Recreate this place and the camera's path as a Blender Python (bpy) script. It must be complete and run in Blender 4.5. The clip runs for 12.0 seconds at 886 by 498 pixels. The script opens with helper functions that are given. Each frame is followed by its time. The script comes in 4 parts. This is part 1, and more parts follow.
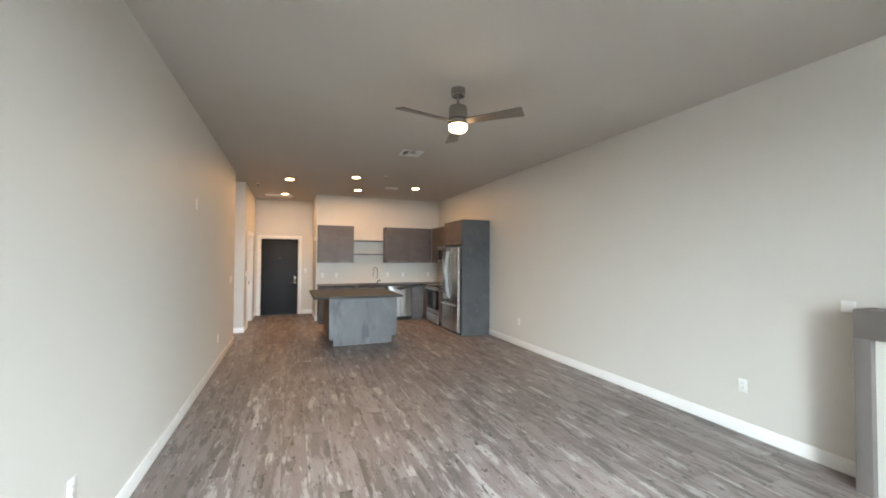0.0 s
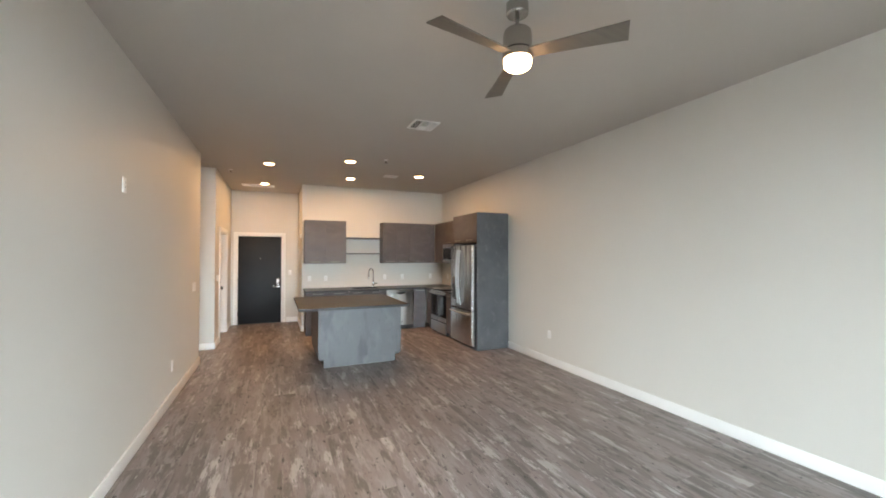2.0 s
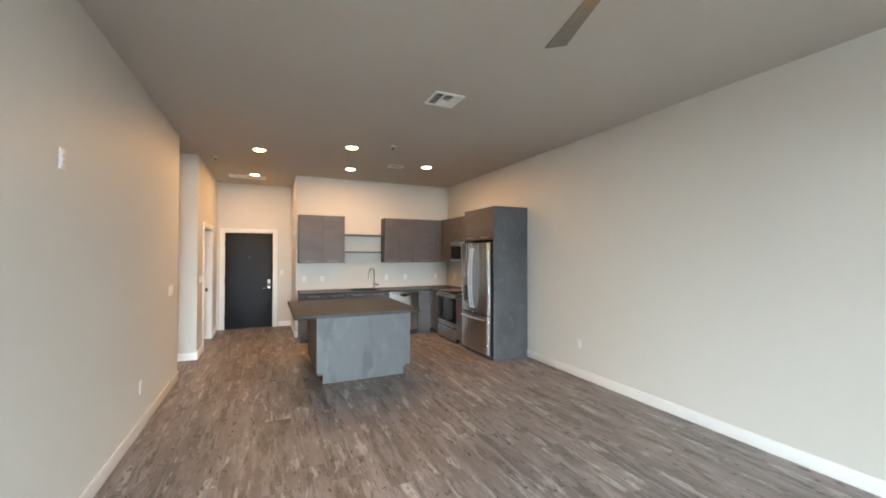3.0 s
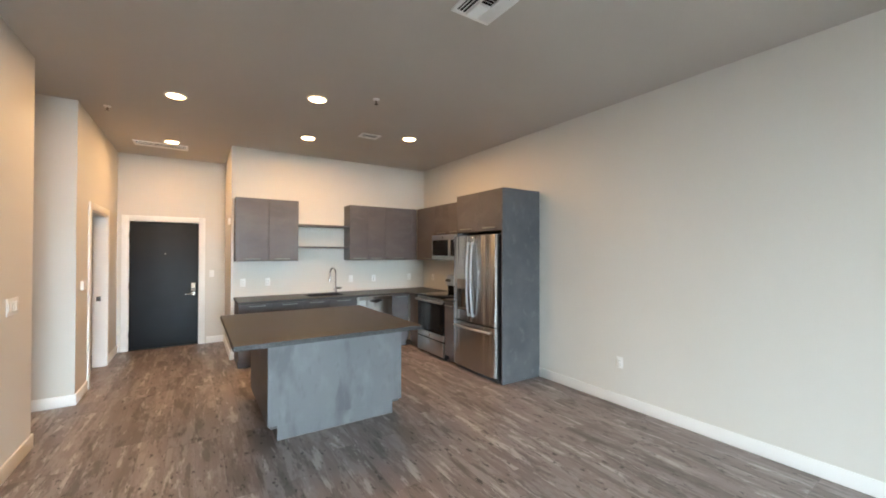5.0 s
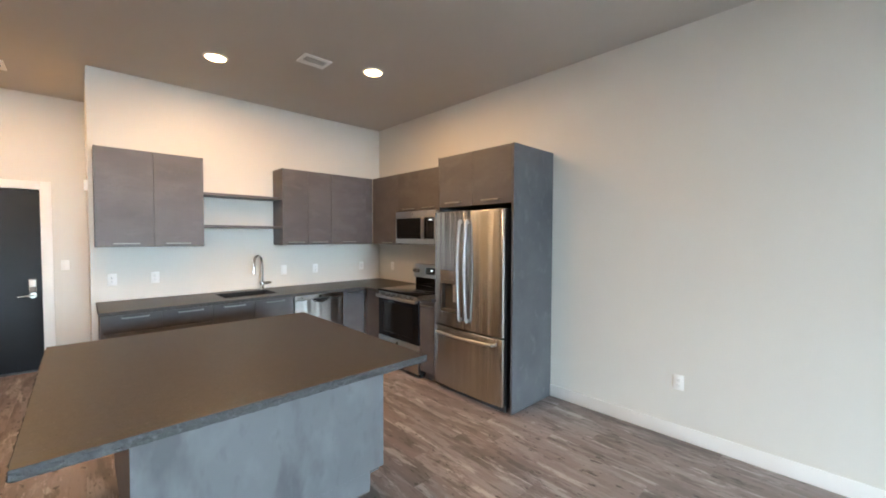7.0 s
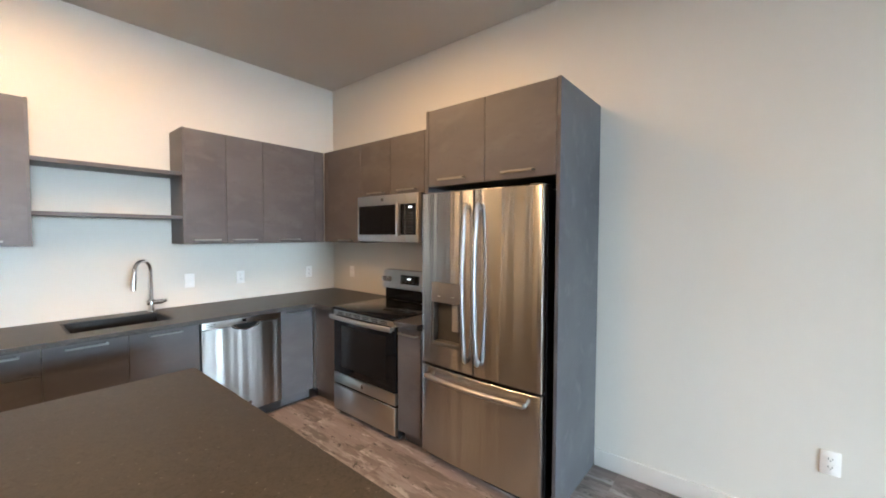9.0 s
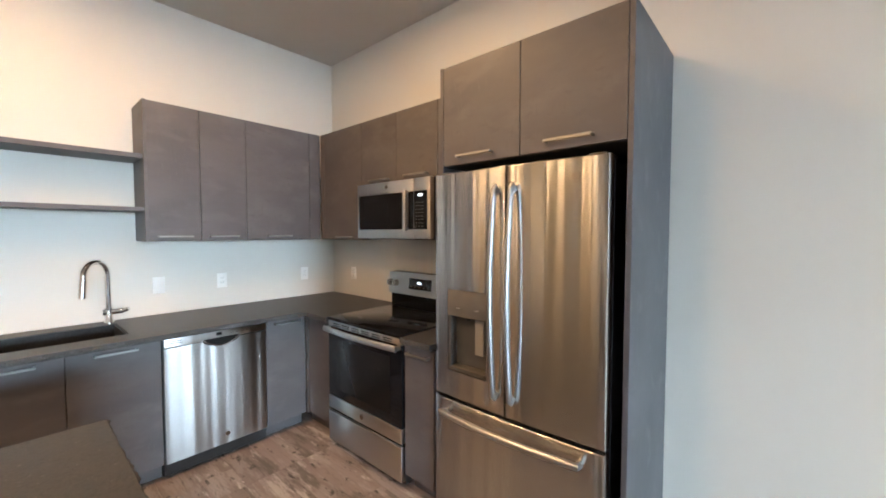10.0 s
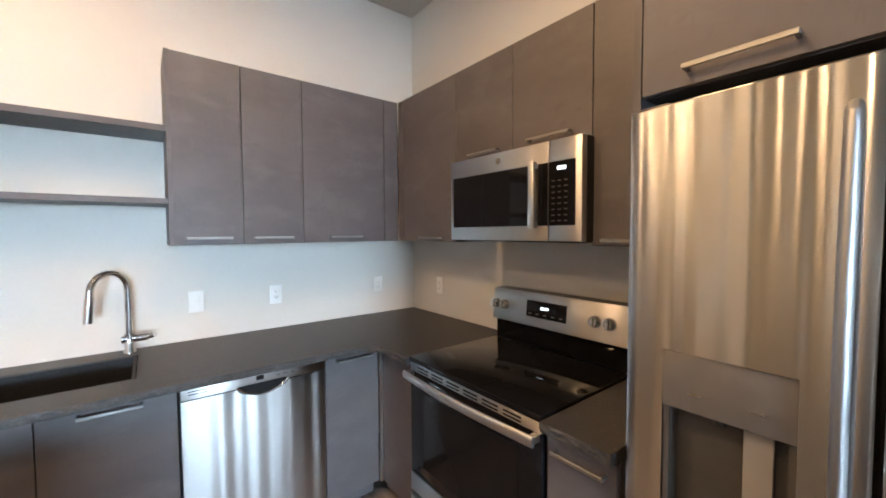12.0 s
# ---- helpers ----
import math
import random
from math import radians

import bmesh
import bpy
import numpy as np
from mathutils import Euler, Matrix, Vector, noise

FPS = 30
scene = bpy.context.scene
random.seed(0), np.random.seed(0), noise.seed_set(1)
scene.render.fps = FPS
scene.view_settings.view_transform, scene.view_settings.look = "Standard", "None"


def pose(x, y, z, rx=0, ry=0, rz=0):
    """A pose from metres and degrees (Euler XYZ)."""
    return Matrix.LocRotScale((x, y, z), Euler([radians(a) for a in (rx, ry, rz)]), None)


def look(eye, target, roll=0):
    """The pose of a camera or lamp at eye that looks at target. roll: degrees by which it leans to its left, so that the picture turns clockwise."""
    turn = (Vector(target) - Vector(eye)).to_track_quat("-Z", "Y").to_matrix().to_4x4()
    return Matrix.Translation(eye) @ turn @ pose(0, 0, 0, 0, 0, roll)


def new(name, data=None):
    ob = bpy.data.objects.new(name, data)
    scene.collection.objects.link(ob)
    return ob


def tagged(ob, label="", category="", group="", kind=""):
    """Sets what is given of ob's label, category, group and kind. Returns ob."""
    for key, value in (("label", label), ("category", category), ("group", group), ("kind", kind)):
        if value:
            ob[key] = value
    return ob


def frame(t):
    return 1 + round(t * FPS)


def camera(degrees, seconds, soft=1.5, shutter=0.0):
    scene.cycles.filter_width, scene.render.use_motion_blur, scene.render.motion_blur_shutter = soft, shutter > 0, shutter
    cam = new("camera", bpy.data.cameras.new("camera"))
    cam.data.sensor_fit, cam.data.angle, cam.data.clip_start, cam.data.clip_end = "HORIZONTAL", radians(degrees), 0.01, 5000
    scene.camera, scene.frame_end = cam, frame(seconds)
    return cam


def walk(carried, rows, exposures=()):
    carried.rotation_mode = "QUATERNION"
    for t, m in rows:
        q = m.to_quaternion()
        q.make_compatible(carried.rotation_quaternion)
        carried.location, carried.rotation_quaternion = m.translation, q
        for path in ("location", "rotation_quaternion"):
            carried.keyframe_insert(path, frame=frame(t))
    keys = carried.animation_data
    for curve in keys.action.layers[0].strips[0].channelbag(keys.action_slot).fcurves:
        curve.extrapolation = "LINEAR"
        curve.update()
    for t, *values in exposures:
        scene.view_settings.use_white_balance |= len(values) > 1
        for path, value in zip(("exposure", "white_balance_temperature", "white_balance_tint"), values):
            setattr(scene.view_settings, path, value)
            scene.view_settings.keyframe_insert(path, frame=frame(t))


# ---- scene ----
cam = camera(98.4, 12.0, soft=1.8)
PATH = [
    (0, (-0.314, -0.754, 1.561), (0.423, 1.105, 1.607), 0.3),
    (0.5, (-0.275, -0.519, 1.556), (0.466, 1.338, 1.601), 0.3),
    (1, (-0.282, -0.183, 1.602), (0.478, 1.666, 1.64), 0.2),
    (1.5, (-0.244, 0.123, 1.587), (0.534, 1.965, 1.623), 0.0),
    (2, (-0.22, 0.522, 1.603), (0.573, 2.358, 1.636), -0.0),
    (2.5, (-0.219, 0.901, 1.596), (0.583, 2.733, 1.626), 0.1),
    (3, (-0.233, 1.28, 1.604), (0.598, 3.099, 1.63), 0.1),
    (5, (-0.189, 2.792, 1.557), (0.898, 4.471, 1.576), 0.1),
    (5.5, (-0.159, 3.182, 1.538), (1.01, 4.805, 1.539), 0.2),
    (6, (-0.092, 3.571, 1.53), (1.155, 5.135, 1.504), 0.2),
    (6.5, (0.038, 3.929, 1.538), (1.355, 5.433, 1.48), 0.1),
    (7, (0.192, 4.252, 1.54), (1.566, 5.705, 1.473), 0.2),
    (7.2, (0.232, 4.398, 1.541), (1.637, 5.82, 1.473), 0.2),
    (9, (0.931, 5.382, 1.513), (2.464, 6.663, 1.436), 0.2),
    (9.5, (1.133, 5.591, 1.49), (2.671, 6.867, 1.404), 0.0),
    (10, (1.345, 5.786, 1.485), (2.841, 7.110, 1.401), 0.0),
    (10.5, (1.508, 6.011, 1.473), (2.941, 7.404, 1.382), -0.1),
    (11, (1.655, 6.208, 1.466), (3.012, 7.677, 1.380), 0.0),
    (11.5, (1.755, 6.425, 1.468), (3.064, 7.936, 1.395), -0.1),
    (12, (1.825, 6.64, 1.484), (3.054, 8.215, 1.397), -0.3),
]
walk(cam, [(t, look(eye, target, roll)) for t, eye, target, roll in PATH],
     exposures=[(0, -0.04, 7050, 14), (1.5, 0.06, 7000, 14), (2.5, 0.12, 6950, 13), (4, 0.26, 6730, 11), (5.5, 0.37, 6520, 10),
                (7, 0.48, 6290, 10), (9, 0.67, 6190, 10), (10.5, 0.72, 6090, 10), (12, 0.67, 5900, 10)])

# ---- light ----
world = bpy.data.worlds.new("sky")
scene.world = world
world.use_nodes = True
wn = world.node_tree.nodes
sky = wn.new("ShaderNodeTexSky")
sky.sky_type = "NISHITA"
sky.sun_disc = False
sky.sun_elevation, sky.sun_rotation = radians(40), radians(60)
wn["Background"].inputs["Strength"].default_value = 0.1
world.node_tree.links.new(sky.outputs[0], wn["Background"].inputs["Color"])

WIN_X0, WIN_X1, WIN_Z0, WIN_Z1, SOUTH = -0.75, 1.6, 0.06, 2.45, -2.5
# the open sky before the window: everything above the roofs across the street
day = bpy.data.lights.new("window_daylight", "AREA")
day.shape, day.size, day.size_y = "RECTANGLE", 14.0, 7.8
day.energy, day.color = 23000, (0.69, 0.88, 1.0)
new("window_daylight", day).matrix_world = look((0.0, SOUTH - 10.0, 5.4), (0.0, SOUTH, 5.4))
LAMP_COLOR = (1.0, 0.59, 0.275)
CAN_STRENGTH, FAN_STRENGTH, CAN_WATTS = 55.0, 40.0, 14.5


# ---- materials ----
def mat(name, color, rough=0.5, metal=0.0, bump=(), vary=(), spec=0.5, own=False):
    """A surface. own: each object has its own stretch of the pattern. vary: (scale xyz, second colour, low, high) layers; bump: (scale xyz, strength) layers."""
    m = bpy.data.materials.new(name)
    m.use_nodes = True
    nt = m.node_tree
    b = nt.nodes["Principled BSDF"]
    b.inputs["Base Color"].default_value = (*color, 1)
    b.inputs["Roughness"].default_value = rough
    b.inputs["Metallic"].default_value = metal
    b.inputs["Specular IOR Level"].default_value = spec
    tc = nt.nodes.new("ShaderNodeTexCoord")
    last, source = None, tc.outputs["Object"]
    if own:
        info, shift, add = nt.nodes.new("ShaderNodeObjectInfo"), nt.nodes.new("ShaderNodeVectorMath"), nt.nodes.new("ShaderNodeVectorMath")
        shift.operation = "SCALE"
        shift.inputs[0].default_value = (17.0, 29.0, 41.0)
        nt.links.new(info.outputs["Random"], shift.inputs["Scale"])
        nt.links.new(source, add.inputs[0])
        nt.links.new(shift.outputs[0], add.inputs[1])
        source = add.outputs[0]
    for scale, second, low, high in vary:
        f = noise_node(nt, source, scale)
        ramp = nt.nodes.new("ShaderNodeMapRange")
        ramp.inputs["From Min"].default_value, ramp.inputs["From Max"].default_value = low, high
        nt.links.new(f, ramp.inputs["Value"])
        mix = nt.nodes.new("ShaderNodeMix")
        mix.data_type = "RGBA"
        nt.links.new(ramp.outputs[0], mix.inputs["Factor"])
        if last:
            nt.links.new(last, mix.inputs["A"])
        else:
            mix.inputs["A"].default_value = (*color, 1)
        mix.inputs["B"].default_value = (*second, 1)
        last = mix.outputs["Result"]
    if last:
        nt.links.new(last, b.inputs["Base Color"])
    normal = None
    for scale, strength in bump:
        f = noise_node(nt, tc.outputs["Object"], scale)
        bn = nt.nodes.new("ShaderNodeBump")
        bn.inputs["Strength"].default_value = 1.0
        bn.inputs["Distance"].default_value = strength
        nt.links.new(f, bn.inputs["Height"])
        if normal:
            nt.links.new(normal, bn.inputs["Normal"])
        normal = bn.outputs["Normal"]
    if normal:
        nt.links.new(normal, b.inputs["Normal"])
    return m


def noise_node(nt, source, scale, detail=4.0, rough=0.5):
    mp = nt.nodes.new("ShaderNodeMapping")
    mp.inputs["Scale"].default_value = scale
    nt.links.new(source, mp.inputs["Vector"])
    n = nt.nodes.new("ShaderNodeTexNoise")
    n.inputs["Scale"].default_value = 1.0
    n.inputs["Detail"].default_value = detail
    n.inputs["Roughness"].default_value = rough
    nt.links.new(mp.outputs[0], n.inputs["Vector"])
    return n.outputs["Fac"]


def glow(name, color, strength):
    m = bpy.data.materials.new(name)
    m.use_nodes = True
    b = m.node_tree.nodes["Principled BSDF"]
    b.inputs["Base Color"].default_value = (0.8, 0.8, 0.8, 1)
    b.inputs["Emission Color"].default_value = (*color, 1)
    b.inputs["Emission Strength"].default_value = strength
    return m


def plank_material():
    """Whitewashed grey-brown vinyl plank, each plank with its own stretch of the print."""
    m = bpy.data.materials.new("vinyl_plank")
    m.use_nodes = True
    nt = m.node_tree
    b = nt.nodes["Principled BSDF"]
    tc, info = nt.nodes.new("ShaderNodeTexCoord"), nt.nodes.new("ShaderNodeObjectInfo")
    mul = nt.nodes.new("ShaderNodeVectorMath")
    mul.operation = "SCALE"
    mul.inputs[0].default_value = (31.0, 57.0, 13.0)
    nt.links.new(info.outputs["Random"], mul.inputs["Scale"])
    add = nt.nodes.new("ShaderNodeVectorMath")
    nt.links.new(tc.outputs["Object"], add.inputs[0])
    nt.links.new(mul.outputs[0], add.inputs[1])
    v = add.outputs[0]

    def layer(prev, scale, color, low, high, top=1.0, detail=4.0, rough=0.5):
        r = nt.nodes.new("ShaderNodeMapRange")
        r.inputs["From Min"].default_value, r.inputs["From Max"].default_value = low, high
        r.inputs["To Max"].default_value = top
        nt.links.new(noise_node(nt, v, scale, detail, rough), r.inputs["Value"])
        x = nt.nodes.new("ShaderNodeMix")
        x.data_type = "RGBA"
        nt.links.new(r.outputs[0], x.inputs["Factor"])
        if prev:
            nt.links.new(prev, x.inputs["A"])
        else:
            x.inputs["A"].default_value = (0.235, 0.190, 0.180, 1)
        x.inputs["B"].default_value = (*color, 1)
        return x.outputs["Result"]

    c = layer(None, (5, 0.8, 1), (0.158, 0.129, 0.121), 0.40, 0.60, 1.0, 4.0, 0.55)
    c = layer(c, (12, 2.2, 1), (0.295, 0.258, 0.246), 0.49, 0.57, 0.8, 7.0, 0.68)
    c = layer(c, (10, 1.8, 1), (0.47, 0.430, 0.417), 0.56, 0.615, 0.8, 8.0, 0.70)
    c = layer(c, (9, 1.6, 1), (0.090, 0.073, 0.066), 0.545, 0.60, 0.75, 8.0, 0.70)
    c = layer(c, (120, 5.0, 1), (0.12, 0.096, 0.088), 0.55, 0.75, 0.4)
    c = layer(c, (24, 8.5, 1), (0.028, 0.022, 0.020), 0.605, 0.632, 0.9, 7.0, 0.68)
    hsv = nt.nodes.new("ShaderNodeHueSaturation")
    tone = nt.nodes.new("ShaderNodeMapRange")
    tone.inputs["To Min"].default_value, tone.inputs["To Max"].default_value = 0.85, 1.13
    nt.links.new(info.outputs["Random"], tone.inputs["Value"])
    nt.links.new(tone.outputs[0], hsv.inputs["Value"])
    nt.links.new(c, hsv.inputs["Color"])
    nt.links.new(hsv.outputs[0], b.inputs["Base Color"])
    b.inputs["Roughness"].default_value = 0.42
    bn = nt.nodes.new("ShaderNodeBump")
    bn.inputs["Distance"].default_value = 0.0008
    nt.links.new(noise_node(nt, v, (90, 4, 1)), bn.inputs["Height"])
    nt.links.new(bn.outputs[0], b.inputs["Normal"])
    return m


def steel_material(name, color, rough, wave, pitch=12, brushed=0.98):
    """Brushed stainless sheet: fine level grain and a slow waviness that bends the reflections."""
    m = mat(name, color, rough, 1.0)
    nt = m.node_tree
    b = nt.nodes["Principled BSDF"]
    b.inputs["Anisotropic"].default_value = brushed
    grain = nt.nodes.new("ShaderNodeCombineXYZ")
    grain.inputs["Z"].default_value = 1.0
    nt.links.new(grain.outputs[0], b.inputs["Tangent"])
    slow = nt.nodes.new("ShaderNodeBump")
    slow.inputs["Distance"].default_value = wave
    nt.links.new(noise_node(nt, nt.nodes["Texture Coordinate"].outputs["Object"], (pitch, pitch, 0.22), 0.8), slow.inputs["Height"])
    nt.links.new(slow.outputs[0], b.inputs["Normal"])
    return m


WALL = mat("wall_paint", (0.67, 0.642, 0.592), 0.5, bump=(((160, 160, 160), 0.0007),), vary=(((0.7, 0.7, 0.7), (0.65, 0.622, 0.572), 0.35, 0.7),))
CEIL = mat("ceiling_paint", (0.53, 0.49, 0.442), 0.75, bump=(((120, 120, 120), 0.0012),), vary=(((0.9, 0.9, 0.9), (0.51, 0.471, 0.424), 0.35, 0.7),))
TRIM = mat("white_trim_paint", (0.87, 0.86, 0.84), 0.4, bump=(((60, 60, 60), 0.0003),), vary=(((3, 3, 3), (0.85, 0.84, 0.815), 0.45, 0.7),))
PLATE = mat("white_plastic", (0.87, 0.86, 0.84), 0.35, vary=(((30, 30, 30), (0.84, 0.83, 0.80), 0.4, 0.7),))
SLOT = mat("dark_slot", (0.015, 0.015, 0.015), 0.7, spec=0.1)
LAM = mat("slate_laminate", (0.094, 0.085, 0.088), 0.5, bump=(((45, 45, 45), 0.0004), ((9, 9, 9), 0.0006)), own=True,
          vary=(((1.7, 1.7, 4.5), (0.070, 0.063, 0.067), 0.40, 0.64), ((4, 4, 8), (0.112, 0.102, 0.105), 0.52, 0.74), ((13, 13, 26), (0.080, 0.072, 0.075), 0.58, 0.74), ((80, 80, 20), (0.086, 0.078, 0.080), 0.55, 0.8)))
LAM_ISLAND = mat("concrete_laminate", (0.112, 0.113, 0.118), 0.45, bump=(((45, 45, 45), 0.0004), ((7, 7, 7), 0.0008)),
                 vary=(((1.6, 1.6, 1.2), (0.104, 0.106, 0.112), 0.40, 0.62), ((7, 7, 4), (0.132, 0.133, 0.138), 0.50, 0.72), ((6, 6, 2.2), (0.070, 0.070, 0.075), 0.56, 0.70), ((16, 16, 7), (0.088, 0.089, 0.094), 0.58, 0.75)))
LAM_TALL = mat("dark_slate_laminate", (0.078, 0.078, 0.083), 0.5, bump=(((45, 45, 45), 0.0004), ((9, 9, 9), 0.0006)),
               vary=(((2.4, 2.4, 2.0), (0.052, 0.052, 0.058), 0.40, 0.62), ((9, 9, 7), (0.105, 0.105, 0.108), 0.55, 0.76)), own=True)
CARCASS = mat("cabinet_carcass", (0.055, 0.050, 0.049), 0.6, vary=(((5, 5, 5), (0.045, 0.041, 0.040), 0.4, 0.7),))
STONE = mat("dark_granite", (0.029, 0.0282, 0.0286), 0.42, bump=(((55, 55, 55), 0.0003), ((260, 260, 260), 0.0004)),
            vary=(((22, 22, 22), (0.037, 0.034, 0.033), 0.42, 0.66), ((120, 120, 120), (0.016, 0.016, 0.016), 0.52, 0.66), ((75, 75, 75), (0.12, 0.114, 0.108), 0.66, 0.74)), spec=0.4)
STONE_EDGE = mat("chiselled_granite", (0.036, 0.036, 0.036), 0.6, bump=(((60, 60, 60), 0.004), ((200, 200, 200), 0.0015)),
                 vary=(((55, 55, 55), (0.062, 0.062, 0.064), 0.54, 0.72), ((150, 150, 150), (0.015, 0.015, 0.015), 0.55, 0.7)))
STEEL = steel_material("brushed_stainless", (0.48, 0.48, 0.476), 0.23, 0.0100, 13)
STEEL_DW = steel_material("brushed_stainless_soft", (0.40, 0.40, 0.396), 0.44, 0.0340, 8, 0.72)
STEEL_FLAT = steel_material("stainless_trim", (0.55, 0.545, 0.535), 0.32, 0.0010)
PULL = mat("satin_nickel_pull", (0.30, 0.296, 0.29), 0.40, 1.0, bump=(((400, 400, 400), 0.00008),))
NICKEL = mat("satin_nickel", (0.42, 0.405, 0.385), 0.24, 1.0, bump=(((400, 400, 400), 0.00008),))
MW_HANDLE = mat("bright_steel_handle", (0.66, 0.655, 0.645), 0.3, 1.0, bump=(((300, 300, 300), 0.00006),))
DOOR_BAR = mat("brushed_door_bar", (0.42, 0.425, 0.43), 0.42, 1.0, bump=(((300, 300, 300), 0.00006),))
CHROME = mat("polished_chrome", (0.75, 0.75, 0.75), 0.07, 1.0, bump=(((20, 20, 20), 0.00005),))
GLASS_BLACK = mat("black_glass", (0.006, 0.006, 0.007), 0.05, bump=(((3, 3, 3), 0.0003),), spec=0.2)
BLACK = mat("black_enamel", (0.012, 0.012, 0.013), 0.3, bump=(((300, 300, 300), 0.0001),), vary=(((20, 20, 20), (0.018, 0.018, 0.019), 0.4, 0.7),))
DARK_PLASTIC = mat("dark_grey_plastic", (0.045, 0.045, 0.047), 0.45, bump=(((300, 300, 300), 0.0001),))
GREY_PLASTIC = mat("grey_plastic", (0.14, 0.135, 0.13), 0.4, vary=(((15, 15, 15), (0.125, 0.12, 0.115), 0.4, 0.7),))
PADDLE = mat("pale_grey_plastic", (0.30, 0.29, 0.28), 0.35)
RECESS = mat("recess_grey_plastic", (0.08, 0.077, 0.074), 0.3, vary=(((15, 15, 15), (0.066, 0.063, 0.06), 0.4, 0.7),))
DOOR_PAINT = mat("black_blue_door_paint", (0.011, 0.013, 0.017), 0.5, bump=(((90, 90, 30), 0.0005),), vary=(((2, 2, 2), (0.014, 0.017, 0.021), 0.4, 0.7),), spec=0.25)
SINK = mat("black_composite", (0.008, 0.009, 0.012), 0.5, bump=(((400, 400, 400), 0.0002),), vary=(((90, 90, 90), (0.017, 0.018, 0.021), 0.5, 0.7),), spec=0.3)
BLADE = mat("greige_fan_blade", (0.155, 0.130, 0.105), 0.5, bump=(((8, 80, 8), 0.0003),), vary=(((4, 40, 4), (0.13, 0.108, 0.088), 0.4, 0.7),))
TAUPE = mat("taupe_surround_paint", (0.17, 0.147, 0.136), 0.6, bump=(((120, 120, 120), 0.0005),), vary=(((2, 2, 2), (0.148, 0.133, 0.122), 0.4, 0.7),))
PANE = mat("window_glass", (1, 1, 1), 0.0)
PANE.node_tree.nodes["Principled BSDF"].inputs["Transmission Weight"].default_value = 1.0
CAN_GLOW = glow("warm_lamp_lens", LAMP_COLOR, CAN_STRENGTH)
FAN_GLOW = glow("warm_lamp_glass", (1.0, 0.66, 0.36), FAN_STRENGTH)
DIGITS = glow("lit_digits", (0.85, 0.95, 1.0), 2.5)
PLANK = plank_material()


# ---- building blocks ----
ORIGIN = {}


def add_box(bm, x0, y0, z0, x1, y1, z1):
    m = Matrix.Translation(((x0 + x1) / 2, (y0 + y1) / 2, (z0 + z1) / 2)) @ Matrix.Diagonal((abs(x1 - x0), abs(y1 - y0), abs(z1 - z0), 1))
    return bmesh.ops.create_cube(bm, size=1, matrix=m)["verts"]


def boxes(*dims, bevel=0.0, segments=2):
    bm = bmesh.new()
    for d in dims:
        add_box(bm, *d)
    if bevel:
        bmesh.ops.bevel(bm, geom=list(bm.edges), offset=bevel, segments=segments, affect="EDGES", profile=0.5, clamp_overlap=True)
    return bm


def add_cyl(bm, a, b, r0, r1=None, n=24):
    """A closed cylinder or cone from a to b."""
    a, b = Vector(a), Vector(b)
    m = Matrix.Translation((a + b) / 2) @ (b - a).to_track_quat("Z", "Y").to_matrix().to_4x4()
    bmesh.ops.create_cone(bm, cap_ends=True, segments=n, radius1=r0, radius2=r0 if r1 is None else r1, depth=(b - a).length, matrix=m)
    return bm


def lathe(profile, centre, n=40):
    """A turned solid about the upright line through centre; profile: (radius, height) from top to bottom."""
    bm = bmesh.new()
    cx, cy, cz = centre
    rings = []
    for r, h in profile:
        rings.append([bm.verts.new((cx + r * math.cos(2 * math.pi * i / n), cy + r * math.sin(2 * math.pi * i / n), cz + h)) for i in range(n)] if r > 1e-5 else [bm.verts.new((cx, cy, cz + h))])
    for a, b in zip(rings, rings[1:]):
        for i in range(n):
            j = (i + 1) % n
            if len(a) == 1:
                bm.faces.new((a[0], b[i], b[j]))
            elif len(b) == 1:
                bm.faces.new((a[i], b[0], a[j]))
            else:
                bm.faces.new((a[i], b[i], b[j], a[j]))
    bmesh.ops.recalc_face_normals(bm, faces=list(bm.faces))
    return bm


def tube(points, rx, ry=None, n=16, side=(0, 0, 1)):
    """A bar swept along points, with an oval section rx (across) by ry (along side)."""
    bm = bmesh.new()
    ry = ry or rx
    pts = [Vector(p) for p in points]
    rings = []
    for i, p in enumerate(pts):
        d = (pts[min(i + 1, len(pts) - 1)] - pts[max(i - 1, 0)]).normalized()
        u = d.cross(Vector(side)).normalized()
        w = u.cross(d).normalized()
        rings.append([bm.verts.new(p + u * rx * math.cos(2 * math.pi * k / n) + w * ry * math.sin(2 * math.pi * k / n)) for k in range(n)])
    for a, b in zip(rings, rings[1:]):
        for k in range(n):
            bm.faces.new((a[k], a[(k + 1) % n], b[(k + 1) % n], b[k]))
    bm.faces.new(rings[0])
    bm.faces.new(list(reversed(rings[-1])))
    bmesh.ops.recalc_face_normals(bm, faces=list(bm.faces))
    return bm


def thing(name, at, label, category, group="", kind=""):
    ob = new(name)
    ob.empty_display_size = 0.05
    ob.location = at
    ORIGIN[ob] = Vector(at)
    return tagged(ob, label, category, group, kind)


def finish(name, bm, material, smooth):
    me = bpy.data.meshes.new(name)
    bm.to_mesh(me)
    bm.free()
    me.materials.append(material)
    if smooth:
        me.shade_smooth()
        me.set_sharp_from_angle(angle=radians(35))
    return me


